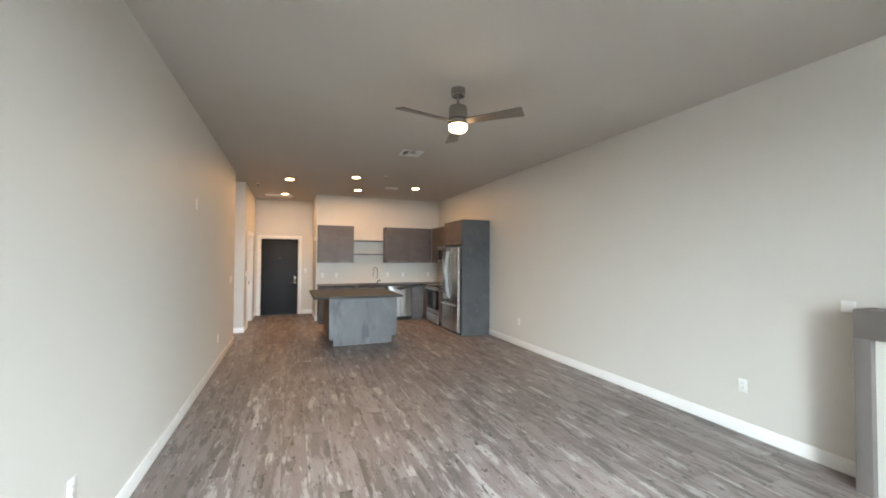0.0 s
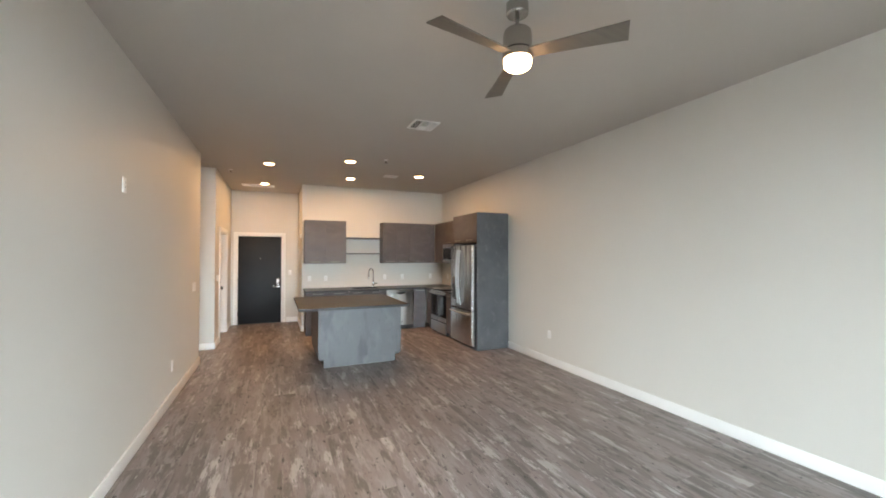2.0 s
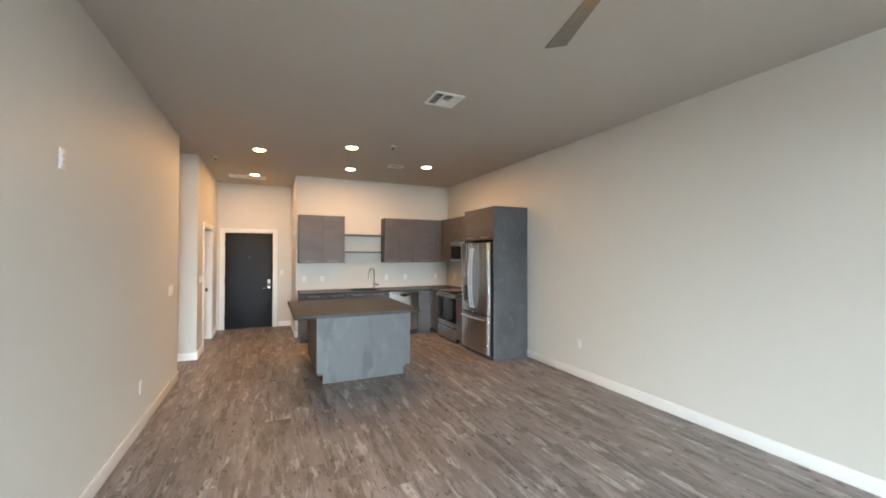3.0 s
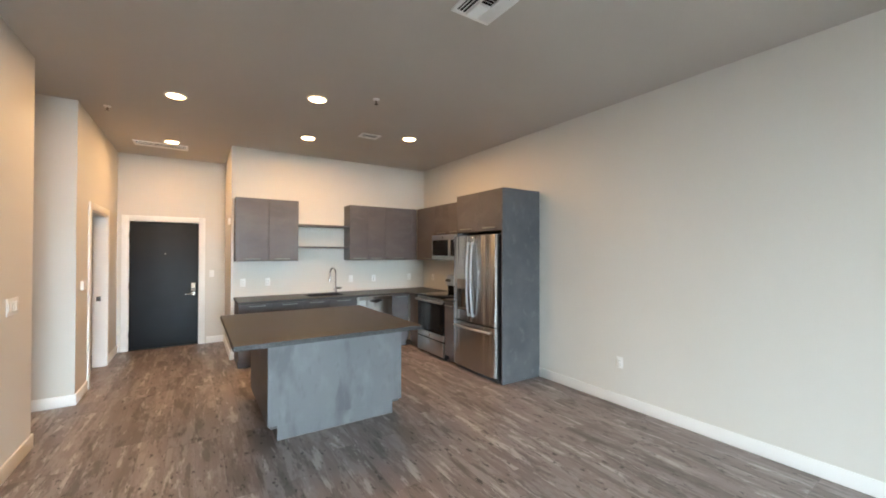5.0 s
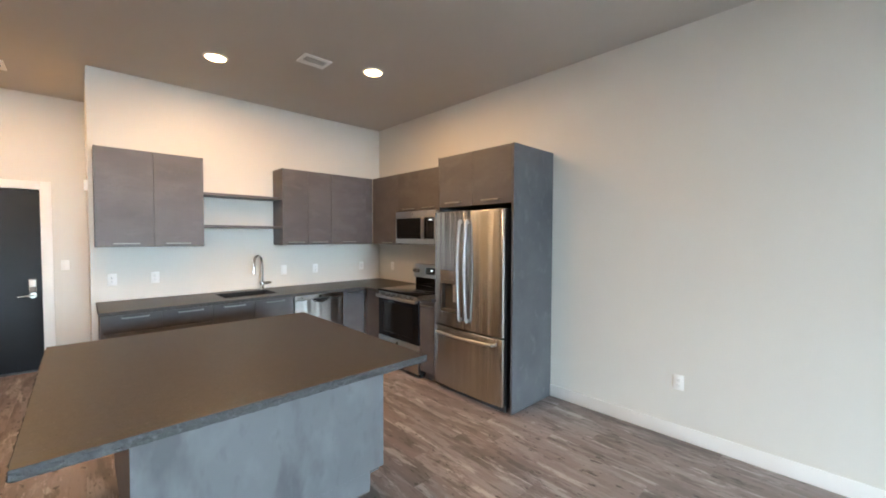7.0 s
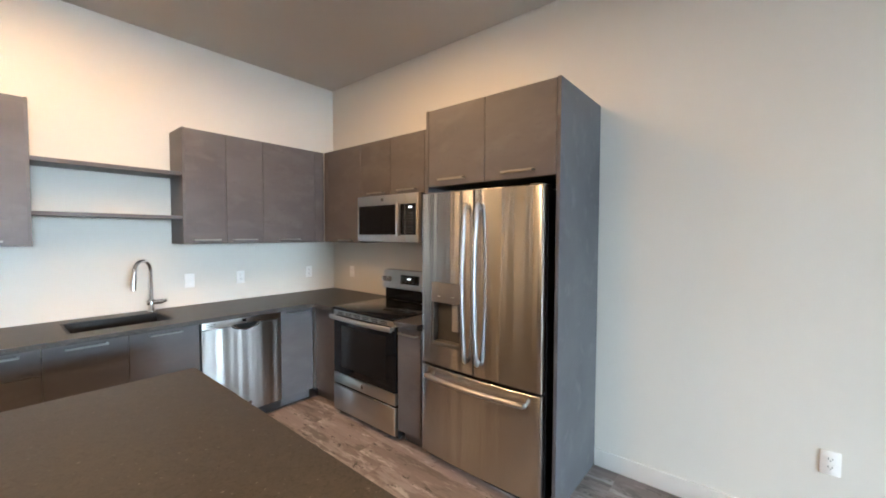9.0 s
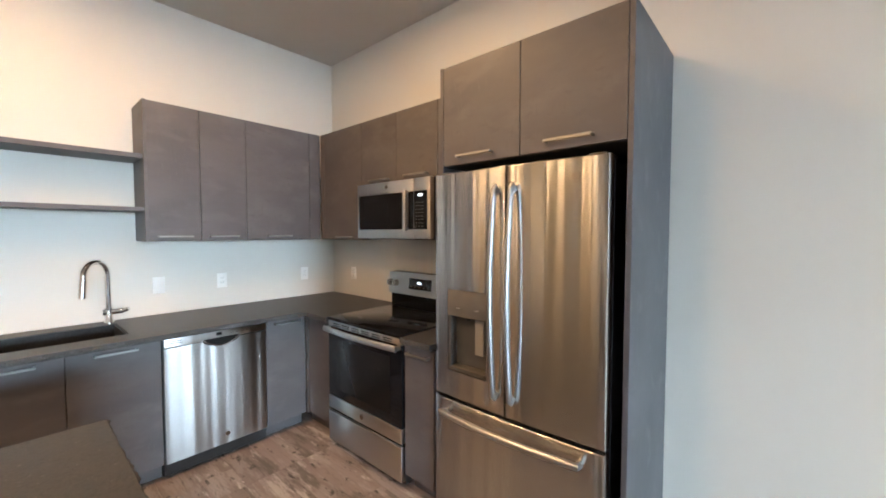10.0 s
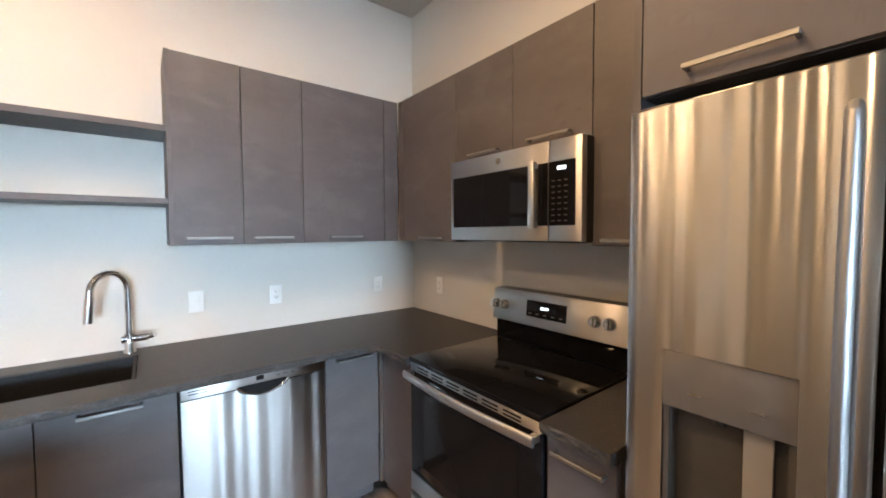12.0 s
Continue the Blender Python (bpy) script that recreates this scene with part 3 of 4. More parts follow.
for k in range(3):
    a0 = IX0 + 0.021 + k * (IX1 - IX0 - 0.042) / 3
    part("door", boxes((a0 + 0.002, IY1 - 0.02, 0.13, a0 + (IX1 - IX0 - 0.042) / 3 - 0.002, IY1, 0.862)), LAM, isl)
TX0, TX1, TY0, TY1 = 0.036, 1.524, 5.785, 7.345
part("top", boxes((TX0, TY0, 0.870, TX1, TY1, 0.905)), STONE, isl, "dark leathered granite slab", smooth=False)
part("chiselled_edge", rough_edge([(TX0, TY1), (TX0, TY0), (TX1, TY0), (TX1, TY1), (TX0, TY1)], 0.870, 0.905, 5.0, 0.75), STONE_EDGE, isl, "rough chiselled stone edge")

# ---- refrigerator ----
fr = thing("refrigerator", (3.1, 6.687, 0), "stainless french-door refrigerator with bottom freezer drawer", "refrigerator")
F0, F1, FM, FF = 6.257, 7.113, 6.684, 2.785


def bowed_door(y0, y1, z0, z1, hole=None):
    """A thick door skin whose front bows out a little across its width; hole: y0, y1, z0, z1 left open."""
    bm = bmesh.new()
    ys = sorted({y0, y0 + 0.003, y0 + 0.009, y1 - 0.009, y1 - 0.003, y1, *[y0 + (y1 - y0) * i / 14 for i in range(1, 14)], *(hole[:2] if hole else ())})
    zs = sorted({z0, z0 + 0.004, z1 - 0.004, z1, *(hole[2:] if hole else ())})

    def fx_at(y, z):
        u = (y - F0) / (F1 - F0) * 2 - 1
        e = min(y - y0, y1 - y)
        edge = 0.009 if e < 0.001 else 0.0025 if e < 0.005 else 0.004 if z in (z0, z1) else 0.0
        return FF - 0.016 * (1 - u * u) + edge

    grid = [[bm.verts.new((fx_at(y, z), y, z)) for z in zs] for y in ys]
    for i in range(len(ys) - 1):
        for k in range(len(zs) - 1):
            if hole and hole[0] <= ys[i] < hole[1] and hole[2] <= zs[k] < hole[3]:
                continue
            bm.faces.new((grid[i][k], grid[i][k + 1], grid[i + 1][k + 1], grid[i + 1][k]))
    ring = [e for e in bm.edges if e.is_boundary]
    r = bmesh.ops.extrude_edge_only(bm, edges=ring)
    for v in (g for g in r["geom"] if isinstance(g, bmesh.types.BMVert)):
        v.co.x = 2.838
    bmesh.ops.recalc_face_normals(bm, faces=list(bm.faces))
    return bm


part("case", boxes((2.862, F0 + 0.004, 0.03, 3.44, F1 - 0.004, 1.758), (2.84, F0 + 0.012, 0.06, 2.862, F1 - 0.012, 1.75)), BLACK, fr, "black case")
part("kick_grille", boxes((2.85, F0 + 0.01, 0.0, 2.88, F1 - 0.01, 0.055)), DARK_PLASTIC, fr)
for y in (F0 + 0.05, F1 - 0.05):
    part("hinge_cover", boxes((2.80, y - 0.035, 1.758, 2.93, y + 0.035, 1.785), bevel=0.006), DARK_PLASTIC, fr)
HOLE = (6.783, 7.023, 0.802, 1.208)
ld = part("door", bowed_door(FM + 0.003, F1, 0.668, 1.775, HOLE), STEEL, fr, "brushed stainless door with dispenser")
rd = part("door", bowed_door(F0, FM - 0.003, 0.668, 1.775), STEEL, fr, "brushed stainless door")
dr = part("freezer_drawer", bowed_door(F0, F1, 0.065, 0.650), STEEL, fr, "brushed stainless drawer front")


def bow(points, parent, r=0.013, side=(0, 0, 1), label="curved stainless handle", ry=None):
    part("handle", tube(points, r, ry, 16, side), DOOR_BAR, parent, label)


for y, d in ((6.725, ld), (6.640, rd)):
    pts = [(FF - 0.018, y, 1.665), (FF - 0.040, y, 1.685)] + [(FF - 0.046 - 0.028 * math.sin(math.pi * i / 16), y, 1.675 - (1.675 - 0.760) * i / 16) for i in range(17)] + [(FF - 0.040, y, 0.75), (FF - 0.018, y, 0.770)]
    bow(pts, d, 0.016, (0, 1, 0), ry=0.012)
pts = [(FF - 0.008, 7.03, 0.585)] + [(FF - 0.046 - 0.026 * math.sin(math.pi * i / 16), 7.035 - 0.69 * i / 16, 0.597) for i in range(17)] + [(FF - 0.008, 6.35, 0.585)]
bow(pts, dr, 0.015, (0, 0, 1))
h0, h1, g0, g1 = HOLE
part("dispenser_panel", boxes((2.776, h0 + 0.001, 1.078, 2.80, h1 - 0.001, g1 - 0.001), bevel=0.002), GREY_PLASTIC, ld, "grey satin control panel")
rc = part("dispenser_recess", boxes((2.832, h0, g0, 2.838, h1, 1.078)), RECESS, ld, "dark grey recess")
part("side_wall", boxes((2.785, h0 + 0.001, g0 + 0.001, 2.838, h0 + 0.014, 1.078)), RECESS, rc)
part("side_wall", boxes((2.785, h1 - 0.014, g0 + 0.001, 2.838, h1 - 0.001, 1.078)), RECESS, rc)
part("drip_ledge", boxes((2.778, h0 + 0.015, g0 + 0.001, 2.838, h1 - 0.015, g0 + 0.022), bevel=0.003), RECESS, rc)
part("paddle", boxes((2.802, 6.822, 0.90, 2.812, 6.872, 1.077), bevel=0.003), PADDLE, ld)
part("nozzle", add_cyl(bmesh.new(), (2.808, 6.915, 1.078), (2.808, 6.915, 1.058), 0.012), DARK_PLASTIC, ld)
for y in (6.845, 6.955):
    part("indicator", boxes((2.7745, y - 0.012, 1.118, 2.7765, y + 0.012, 1.1205)), MW_HANDLE, ld)
part("badge", add_cyl(bmesh.new(), (2.783, 6.379, 1.70), (2.776, 6.379, 1.70), 0.019), NICKEL, rd, "round metal badge")

# ---- range ----
rg = thing("electric_range", (3.1, 7.75, 0), "stainless electric range with black glass cooktop", "range")
R0, R1, RX = 7.374, 8.126, 2.785
part("body", boxes((RX + 0.03, R0 + 0.002, 0.03, 3.44, R1 - 0.002, 0.885)), BLACK, rg, "black enamel body")
for y in (R0 + 0.05, R1 - 0.05):
    part("foot", add_cyl(bmesh.new(), (RX + 0.08, y, 0), (RX + 0.08, y, 0.03), 0.018, n=12), DARK_PLASTIC, rg)
part("cooktop", boxes((RX - 0.005, R0, 0.886, 3.345, R1, 0.909), bevel=0.004), GLASS_BLACK, rg, "black glass cooktop")
part("vent_strip", boxes((RX + 0.002, R0 + 0.003, 0.846, RX + 0.03, R1 - 0.003, 0.884), bevel=0.002), STEEL_FLAT, rg, "stainless strip with vent slots")
for i in range(6):
    y = R0 + 0.085 + i * 0.105
    for z in (0.856, 0.870):
        part("vent_slot", boxes((RX + 0.0005, y, z - 0.003, RX + 0.004, y + 0.08, z + 0.003)), SLOT, rg)
door = part("oven_door", boxes((RX, R0 + 0.002, 0.275, RX + 0.03, R1 - 0.002, 0.360), bevel=0.002), STEEL_FLAT, rg, "stainless lower rail of oven door")
part("oven_glass", boxes((RX + 0.003, R0 + 0.002, 0.362, RX + 0.03, R1 - 0.002, 0.842), bevel=0.002), GLASS_BLACK, door, "black glass")
part("oven_window", boxes((RX + 0.0015, R0 + 0.10, 0.42, RX + 0.004, R1 - 0.10, 0.765)), mat("oven_window_glass", (0.010, 0.009, 0.009), 0.08, bump=(((3, 3, 3), 0.0002),), spec=0.10), door, "dark brown window")
part("badge", add_cyl(bmesh.new(), (RX + 0.002, 7.75, 0.318), (RX - 0.003, 7.75, 0.318), 0.017), NICKEL, door)
pts = [(RX - 0.035 - 0.018 * math.sin(math.pi * i / 16), R1 - 0.006 - (R1 - R0 - 0.012) * i / 16, 0.834) for i in range(17)]
part("handle", tube(pts, 0.010, 0.019, 14, (0, 0, 1)), DOOR_BAR, door, "bowed stainless handle")
for y in (R0 + 0.02, R1 - 0.02):
    part("handle_bracket", boxes((RX - 0.036, y - 0.012, 0.822, RX + 0.004, y + 0.012, 0.846), bevel=0.003), STEEL_FLAT, door)
part("storage_drawer", boxes((RX - 0.002, R0 + 0.002, 0.05, RX + 0.03, R1 - 0.002, 0.255), bevel=0.004), STEEL_FLAT, rg, "stainless storage drawer")
part("drawer_gap", boxes((RX + 0.012, R0 + 0.004, 0.255, RX + 0.03, R1 - 0.004, 0.275)), SLOT, rg)
guard = bmesh.new()
prof = [(3.368, 0.905), (3.366, 1.005), (3.335, 1.015), (3.352, 1.178), (3.43, 1.182), (3.43, 0.905)]
lo, hi = [guard.verts.new((x, R0, z)) for x, z in prof], [guard.verts.new((x, R1, z)) for x, z in prof]
for i in range(len(prof)):
    j = (i + 1) % len(prof)
    guard.faces.new((lo[i], lo[j], hi[j], hi[i]))
guard.faces.new(list(reversed(lo)))
guard.faces.new(hi)
bmesh.ops.recalc_face_normals(guard, faces=list(guard.faces))
back = part("backguard", guard, GLASS_BLACK, rg, "black backguard", smooth=False)
TILT_B = pose(3.342, 7.75, 1.097, 0, 6, 0)


def on_guard(name, y0, y1, z0, z1, material, proud, label="", parent=None):
    """A plate on the tilted control face; y and z are measured from its middle."""
    bm = boxes((-proud, y0, z0, 0.004, y1, z1), bevel=min(0.002, proud / 3))
    bmesh.ops.transform(bm, matrix=TILT_B, verts=list(bm.verts))
    return part(name, bm, material, parent or back, label)


on_guard("control_panel", -0.374, 0.374, -0.082, 0.084, STEEL_FLAT, 0.003, "stainless control panel")
on_guard("display", -0.088, 0.145, -0.036, 0.046, GLASS_BLACK, 0.006, "black display")
for k, y in enumerate((0.012, 0.024, 0.036, 0.048)):
    on_guard("digit", y, y + 0.008, 0.006, 0.020, DIGITS, 0.0068)
for k in range(5):
    on_guard("button", -0.07 + k * 0.045, -0.05 + k * 0.045, -0.022, -0.016, GREY_PLASTIC, 0.0066)
for y in (0.350, 0.288, -0.230, -0.298):
    bm = add_cyl(bmesh.new(), (0, y, 0), (-0.012, y, 0), 0.027)
    add_cyl(bm, (-0.012, y, 0), (-0.034, y, 0), 0.022, 0.019)
    add_box(bm, -0.040, y - 0.006, -0.02, -0.030, y + 0.006, 0.02)
    bmesh.ops.transform(bm, matrix=TILT_B, verts=list(bm.verts))
    part("knob", bm, NICKEL, back, "round metal knob")

# ---- microwave ----
mw = thing("microwave_oven", (3.28, 7.80, 1.445), "stainless over-the-range microwave with black glass door", "microwave")
M0, M1, MZ0, MZ1, MX = 7.428, 8.178, 1.447, 1.838, 3.08
part("case", boxes((MX + 0.035, M0, MZ0, RIGHT - 0.002, M1, MZ1)), BLACK, mw, "black case")
part("vent_grille", boxes((MX + 0.06, M0 + 0.05, MZ0 - 0.008, 3.40, M1 - 0.05, MZ0), bevel=0.002), DARK_PLASTIC, mw)
md = part("door", boxes((MX, 7.575, MZ0, MX + 0.034, M1, MZ1), bevel=0.003), STEEL_FLAT, mw, "stainless door frame")
part("door_glass", boxes((MX - 0.002, 7.658, 1.508, MX + 0.004, M1 - 0.022, 1.755), bevel=0.001, segments=1), GLASS_BLACK, md, "black door glass")
part("handle", boxes((MX - 0.030, 7.624, 1.498, MX - 0.018, 7.654, 1.765), (MX - 0.020, 7.629, 1.500, MX + 0.002, 7.649, 1.525), (MX - 0.020, 7.629, 1.738, MX + 0.002, 7.649, 1.763), bevel=0.003), MW_HANDLE, md, "flat stainless handle")
mp = part("control_side", boxes((MX, M0, MZ0, MX + 0.034, 7.573, MZ1), bevel=0.003), STEEL_FLAT, mw, "stainless control side")
part("keypad", boxes((MX - 0.002, 7.454, 1.508, MX + 0.004, 7.573, 1.755), (MX - 0.002, 7.577, 1.508, MX + 0.004, 7.624, 1.755), bevel=0.001, segments=1), GLASS_BLACK, mp, "black glass keypad")
for k in range(4):
    part("digit", boxes((MX - 0.0028, 7.495 + k * 0.010, 1.722, MX - 0.0018, 7.502 + k * 0.010, 1.734)), DIGITS, mp)
for r in range(8):
    for c in range(3):
        part("key", boxes((MX - 0.0026, 7.487 + c * 0.028, 1.525 + r * 0.022, MX - 0.0016, 7.502 + c * 0.028, 1.5285 + r * 0.022)), RECESS, mp)
part("badge", add_cyl(bmesh.new(), (MX + 0.001, 7.845, 1.800), (MX - 0.003, 7.845, 1.800), 0.014), NICKEL, md)

# ---- dishwasher ----
dw = thing("dishwasher", (2.215, 8.8, 0), "built-in stainless dishwasher with pocket handle", "dishwasher")
W0, W1, WF = 1.916, 2.518, 8.490
part("body", boxes((W0, WF + 0.03, 0.02, W1, BACK - 0.03, 0.86)), BLACK, dw, "black tub body")
part("toe_kick", boxes((W0, WF + 0.075, 0.0, W1, WF + 0.09, 0.10)), SLOT, dw)
part("door", boxes((W0 + 0.003, WF, 0.10, W1 - 0.003, WF + 0.03, 0.800), bevel=0.004), STEEL_DW, dw, "brushed stainless door")
cs = part("control_strip", boxes((W0 + 0.003, WF - 0.004, 0.804, W1 - 0.003, WF + 0.03, 0.860), bevel=0.004), STEEL_FLAT, dw, "stainless control strip")
# flat near-black crescent: the shade inside the handle pocket, put in as colour
arc_pts = [(2.23 - 0.108 * math.cos(math.pi * i / 20), 0.812 - 0.050 * math.sin(math.pi * i / 20) ** 0.8) for i in range(21)]
pk = bmesh.new()
near_ = [pk.verts.new((x, WF - 0.0075, z)) for x, z in arc_pts]
far_ = [pk.verts.new((x, WF + 0.004, z)) for x, z in arc_pts]
pk.faces.new(near_)
pk.faces.new(list(reversed(far_)))
for i in range(21):
    k = (i + 1) % 21
    pk.faces.new((near_[i], far_[i], far_[k], near_[k]))
bmesh.ops.recalc_face_normals(pk, faces=list(pk.faces))
part("pocket_handle", pk, SLOT, dw, "curved pocket handle, its shaded hollow a flat dark plate", smooth=False)
part("pocket_lip", tube([(2.122 + 0.216 * i / 16, WF - 0.009, 0.812 - 0.051 * math.sin(math.pi * i / 16) ** 0.8) for i in range(17)], 0.004, n=8), CHROME, dw)
for z in (0.826, 0.838):
    part("vent_slot", boxes((1.945, WF - 0.0055, z - 0.002, 2.012, WF - 0.003, z + 0.002)), SLOT, cs)
part("display", boxes((2.20, WF - 0.006, 0.826, 2.232, WF - 0.003, 0.846)), GLASS_BLACK, cs)
for k in range(4):
    part("button", boxes((2.285 + k * 0.032, WF - 0.0055, 0.829, 2.303 + k * 0.032, WF - 0.003, 0.833)), GREY_PLASTIC, cs)
part("badge", add_cyl(bmesh.new(), (2.255, WF + 0.001, 0.165), (2.255, WF - 0.003, 0.165), 0.014), NICKEL, dw)

# ---- ceiling fan ----
CX_, CY_ = 1.090, 2.43
fan = thing("ceiling_fan", (CX_, CY_, HIGH), "brushed nickel three-blade ceiling fan with lit drum lamp", "ceiling fan")
part("canopy", lathe([(0.0, 0.0), (0.066, 0.0), (0.066, -0.062), (0.058, -0.070), (0.0, -0.070)], (CX_, CY_, HIGH)), NICKEL, fan)
part("downrod", add_cyl(bmesh.new(), (CX_, CY_, HIGH - 0.068), (CX_, CY_, HIGH - 0.150), 0.012), NICKEL, fan)
part("motor", lathe([(0.0, -0.146), (0.03, -0.146), (0.036, -0.154), (0.074, -0.162), (0.082, -0.172), (0.086, -0.200), (0.086, -0.284), (0.0, -0.284)], (CX_, CY_, HIGH)), NICKEL, fan, "brushed nickel motor housing")
part("blade_hub", lathe([(0.0, -0.285), (0.078, -0.285), (0.078, -0.292), (0.089, -0.294), (0.089, -0.334), (0.085, -0.338), (0.0, -0.338)], (CX_, CY_, HIGH)), NICKEL, fan)
part("lamp_drum", lathe([(0.0, -0.339), (0.080, -0.339), (0.083, -0.352), (0.079, -0.376), (0.066, -0.388), (0.04, -0.393), (0.0, -0.395)], (CX_, CY_, HIGH)), FAN_GLOW, fan, "glowing frosted glass drum")
for ang in (73, 192, 312):
    bm = bmesh.new()
    sec = [(0.07, 0.036, -0.046), (0.20, 0.042, -0.050), (0.40, 0.052, -0.058), (0.57, 0.064, -0.068), (0.605, 0.066, -0.070)]
    rows_ = []
    for i, (r, a, b) in enumerate(sec):
        ra = r - (0.006 if i == len(sec) - 1 else 0)
        rows_.append([bm.verts.new((ra, a, 0.004)), bm.verts.new((r, b, 0.004)), bm.verts.new((r, b, -0.004)), bm.verts.new((ra, a, -0.004))])
    for p, q in zip(rows_, rows_[1:]):
        for k in range(4):
            bm.faces.new((p[k], p[(k + 1) % 4], q[(k + 1) % 4], q[k]))
    bm.faces.new(rows_[0])
    bm.faces.new(list(reversed(rows_[-1])))
    bmesh.ops.recalc_face_normals(bm, faces=list(bm.faces))
    bmesh.ops.transform(bm, matrix=pose(CX_, CY_, HIGH - 0.308, 0, 0, ang) @ pose(0, 0, 0, -13, 0, 0), verts=list(bm.verts))
    part("blade", bm, BLADE, fan, "greige flat blade", smooth=False)

# ---- ceiling fixtures ----
for x, y in ((-0.362, 7.40), (-0.476, 9.36), (0.835, 6.72), (1.084, 8.12), (2.255, 7.42)):
    c = thing("recessed_light", (x, y, HIGH), "lit warm round recessed ceiling light with white trim", "ceiling light", "recessed ceiling lights")
    part("trim_ring", lathe([(0.076, 0.0), (0.098, 0.0), (0.098, -0.006), (0.090, -0.012), (0.078, -0.012), (0.076, -0.004)], (x, y, HIGH)), PLATE, c, "white trim ring")
    part("lens", lathe([(0.076, -0.003), (0.068, -0.006), (0.05, -0.011), (0.025, -0.014), (0.0, -0.015)], (x, y, HIGH)), CAN_GLOW, c, "glowing lens")
    beam = bpy.data.lights.new("recessed_light_beam", "AREA")
    beam.shape, beam.size, beam.energy, beam.color = "DISK", 0.13, CAN_WATTS, LAMP_COLOR
    new("recessed_light_beam", beam).location = (x, y, HIGH - 0.019)


def register(name, x0, y0, x1, y1, slats, label, across=True, tilt=35, gap=0.38):
    """A white louvred ceiling register."""
    v = thing(name, ((x0 + x1) / 2, (y0 + y1) / 2, HIGH), label, "ceiling vent")
    w = 0.025
    part("backing", boxes((x0 + w, y0 + w, HIGH - 0.003, x1 - w, y1 - w, HIGH - 0.001)), SLOT, v)
    part("frame", boxes((x0, y0, HIGH - 0.012, x1, y0 + w, HIGH), (x0, y1 - w, HIGH - 0.012, x1, y1, HIGH), (x0, y0 + w, HIGH - 0.012, x0 + w, y1 - w, HIGH), (x1 - w, y0 + w, HIGH - 0.012, x1, y1 - w, HIGH)), PLATE, v, "white metal frame")
    for i in range(slats):
        u = (i + 0.5) / slats
        lo_, hi_ = (y0 + w, y1 - w) if across else (x0 + w, x1 - w)
        p = lo_ + (hi_ - lo_) * u
        d = (hi_ - lo_) / slats * gap
        bm = boxes((x0 + w, -d, -0.001, x1 - w, d, 0.001)) if across else boxes((-d, y0 + w, -0.001, d, y1 - w, 0.001))
        m = pose(0, p, HIGH - 0.010, tilt if u < 0.75 else -tilt, 0, 0) if across else pose(p, 0, HIGH - 0.010, 0, tilt if u < 0.5 else -tilt, 0)
        bmesh.ops.transform(bm, matrix=m, verts=list(bm.verts))
        part("slat", bm, PLATE, v)


def three_way_register(x0, y0, x1, y1):
    """A square supply register: a bank of long blades on either side, two banks of short ones between."""
    v = thing("supply_register", ((x0 + x1) / 2, (y0 + y1) / 2, HIGH), "white square three-way supply register in the ceiling", "ceiling vent")
    w, zb = 0.026, HIGH - 0.013
    part("backing", boxes((x0 + w, y0 + w, HIGH - 0.003, x1 - w, y1 - w, HIGH - 0.001)), SLOT, v)
    part("frame", boxes((x0, y0, HIGH - 0.012, x1, y0 + w, HIGH), (x0, y1 - w, HIGH - 0.012, x1, y1, HIGH), (x0, y0 + w, HIGH - 0.012, x0 + w, y1 - w, HIGH), (x1 - w, y0 + w, HIGH - 0.012, x1, y1 - w, HIGH), bevel=0.002), PLATE, v, "white metal frame")
    xa, xb, xc, xd = x0 + w, x0 + w + 0.078, x1 - w - 0.078, x1 - w
    ya, yb, ym = y0 + w, y1 - w, (y0 + y1) / 2
    part("divider", boxes((xb - 0.003, ya, HIGH - 0.02, xb + 0.003, yb, HIGH - 0.004), (xc - 0.003, ya, HIGH - 0.02, xc + 0.003, yb, HIGH - 0.004), (xb + 0.003, ym - 0.003, HIGH - 0.02, xc - 0.003, ym + 0.003, HIGH - 0.004)), PLATE, v)
    for lo_, hi_, tilt in ((xa, xb - 0.003, -36), (xc + 0.003, xd, 36)):
        for i in range(3):
            bm = boxes((-0.012, ya, -0.0008, 0.012, yb, 0.0008))
            bmesh.ops.transform(bm, matrix=pose(lo_ + (hi_ - lo_) * (i + 0.5) / 3, 0, zb, 0, tilt, 0), verts=list(bm.verts))
            part("blade", bm, PLATE, v)
    for lo_, hi_, tilt in ((ya, ym - 0.003, 36), (ym + 0.003, yb, -36)):
        for i in range(5):
            bm = boxes((xb + 0.004, -0.012, -0.0008, xc - 0.004, 0.012, 0.0008))
            bmesh.ops.transform(bm, matrix=pose(0, lo_ + (hi_ - lo_) * (i + 0.5) / 5, zb, tilt, 0, 0), verts=list(bm.verts))
            part("blade", bm, PLATE, v)


three_way_register(1.165, 4.49, 1.465, 4.80)
register("exhaust_grille", 1.62, 7.49, 1.87, 7.68, 8, "small white exhaust grille in the ceiling", tilt=15)
register("return_grille", -0.93, 9.52, -0.29, 9.80, 14, "long white return air grille in the ceiling", tilt=12)
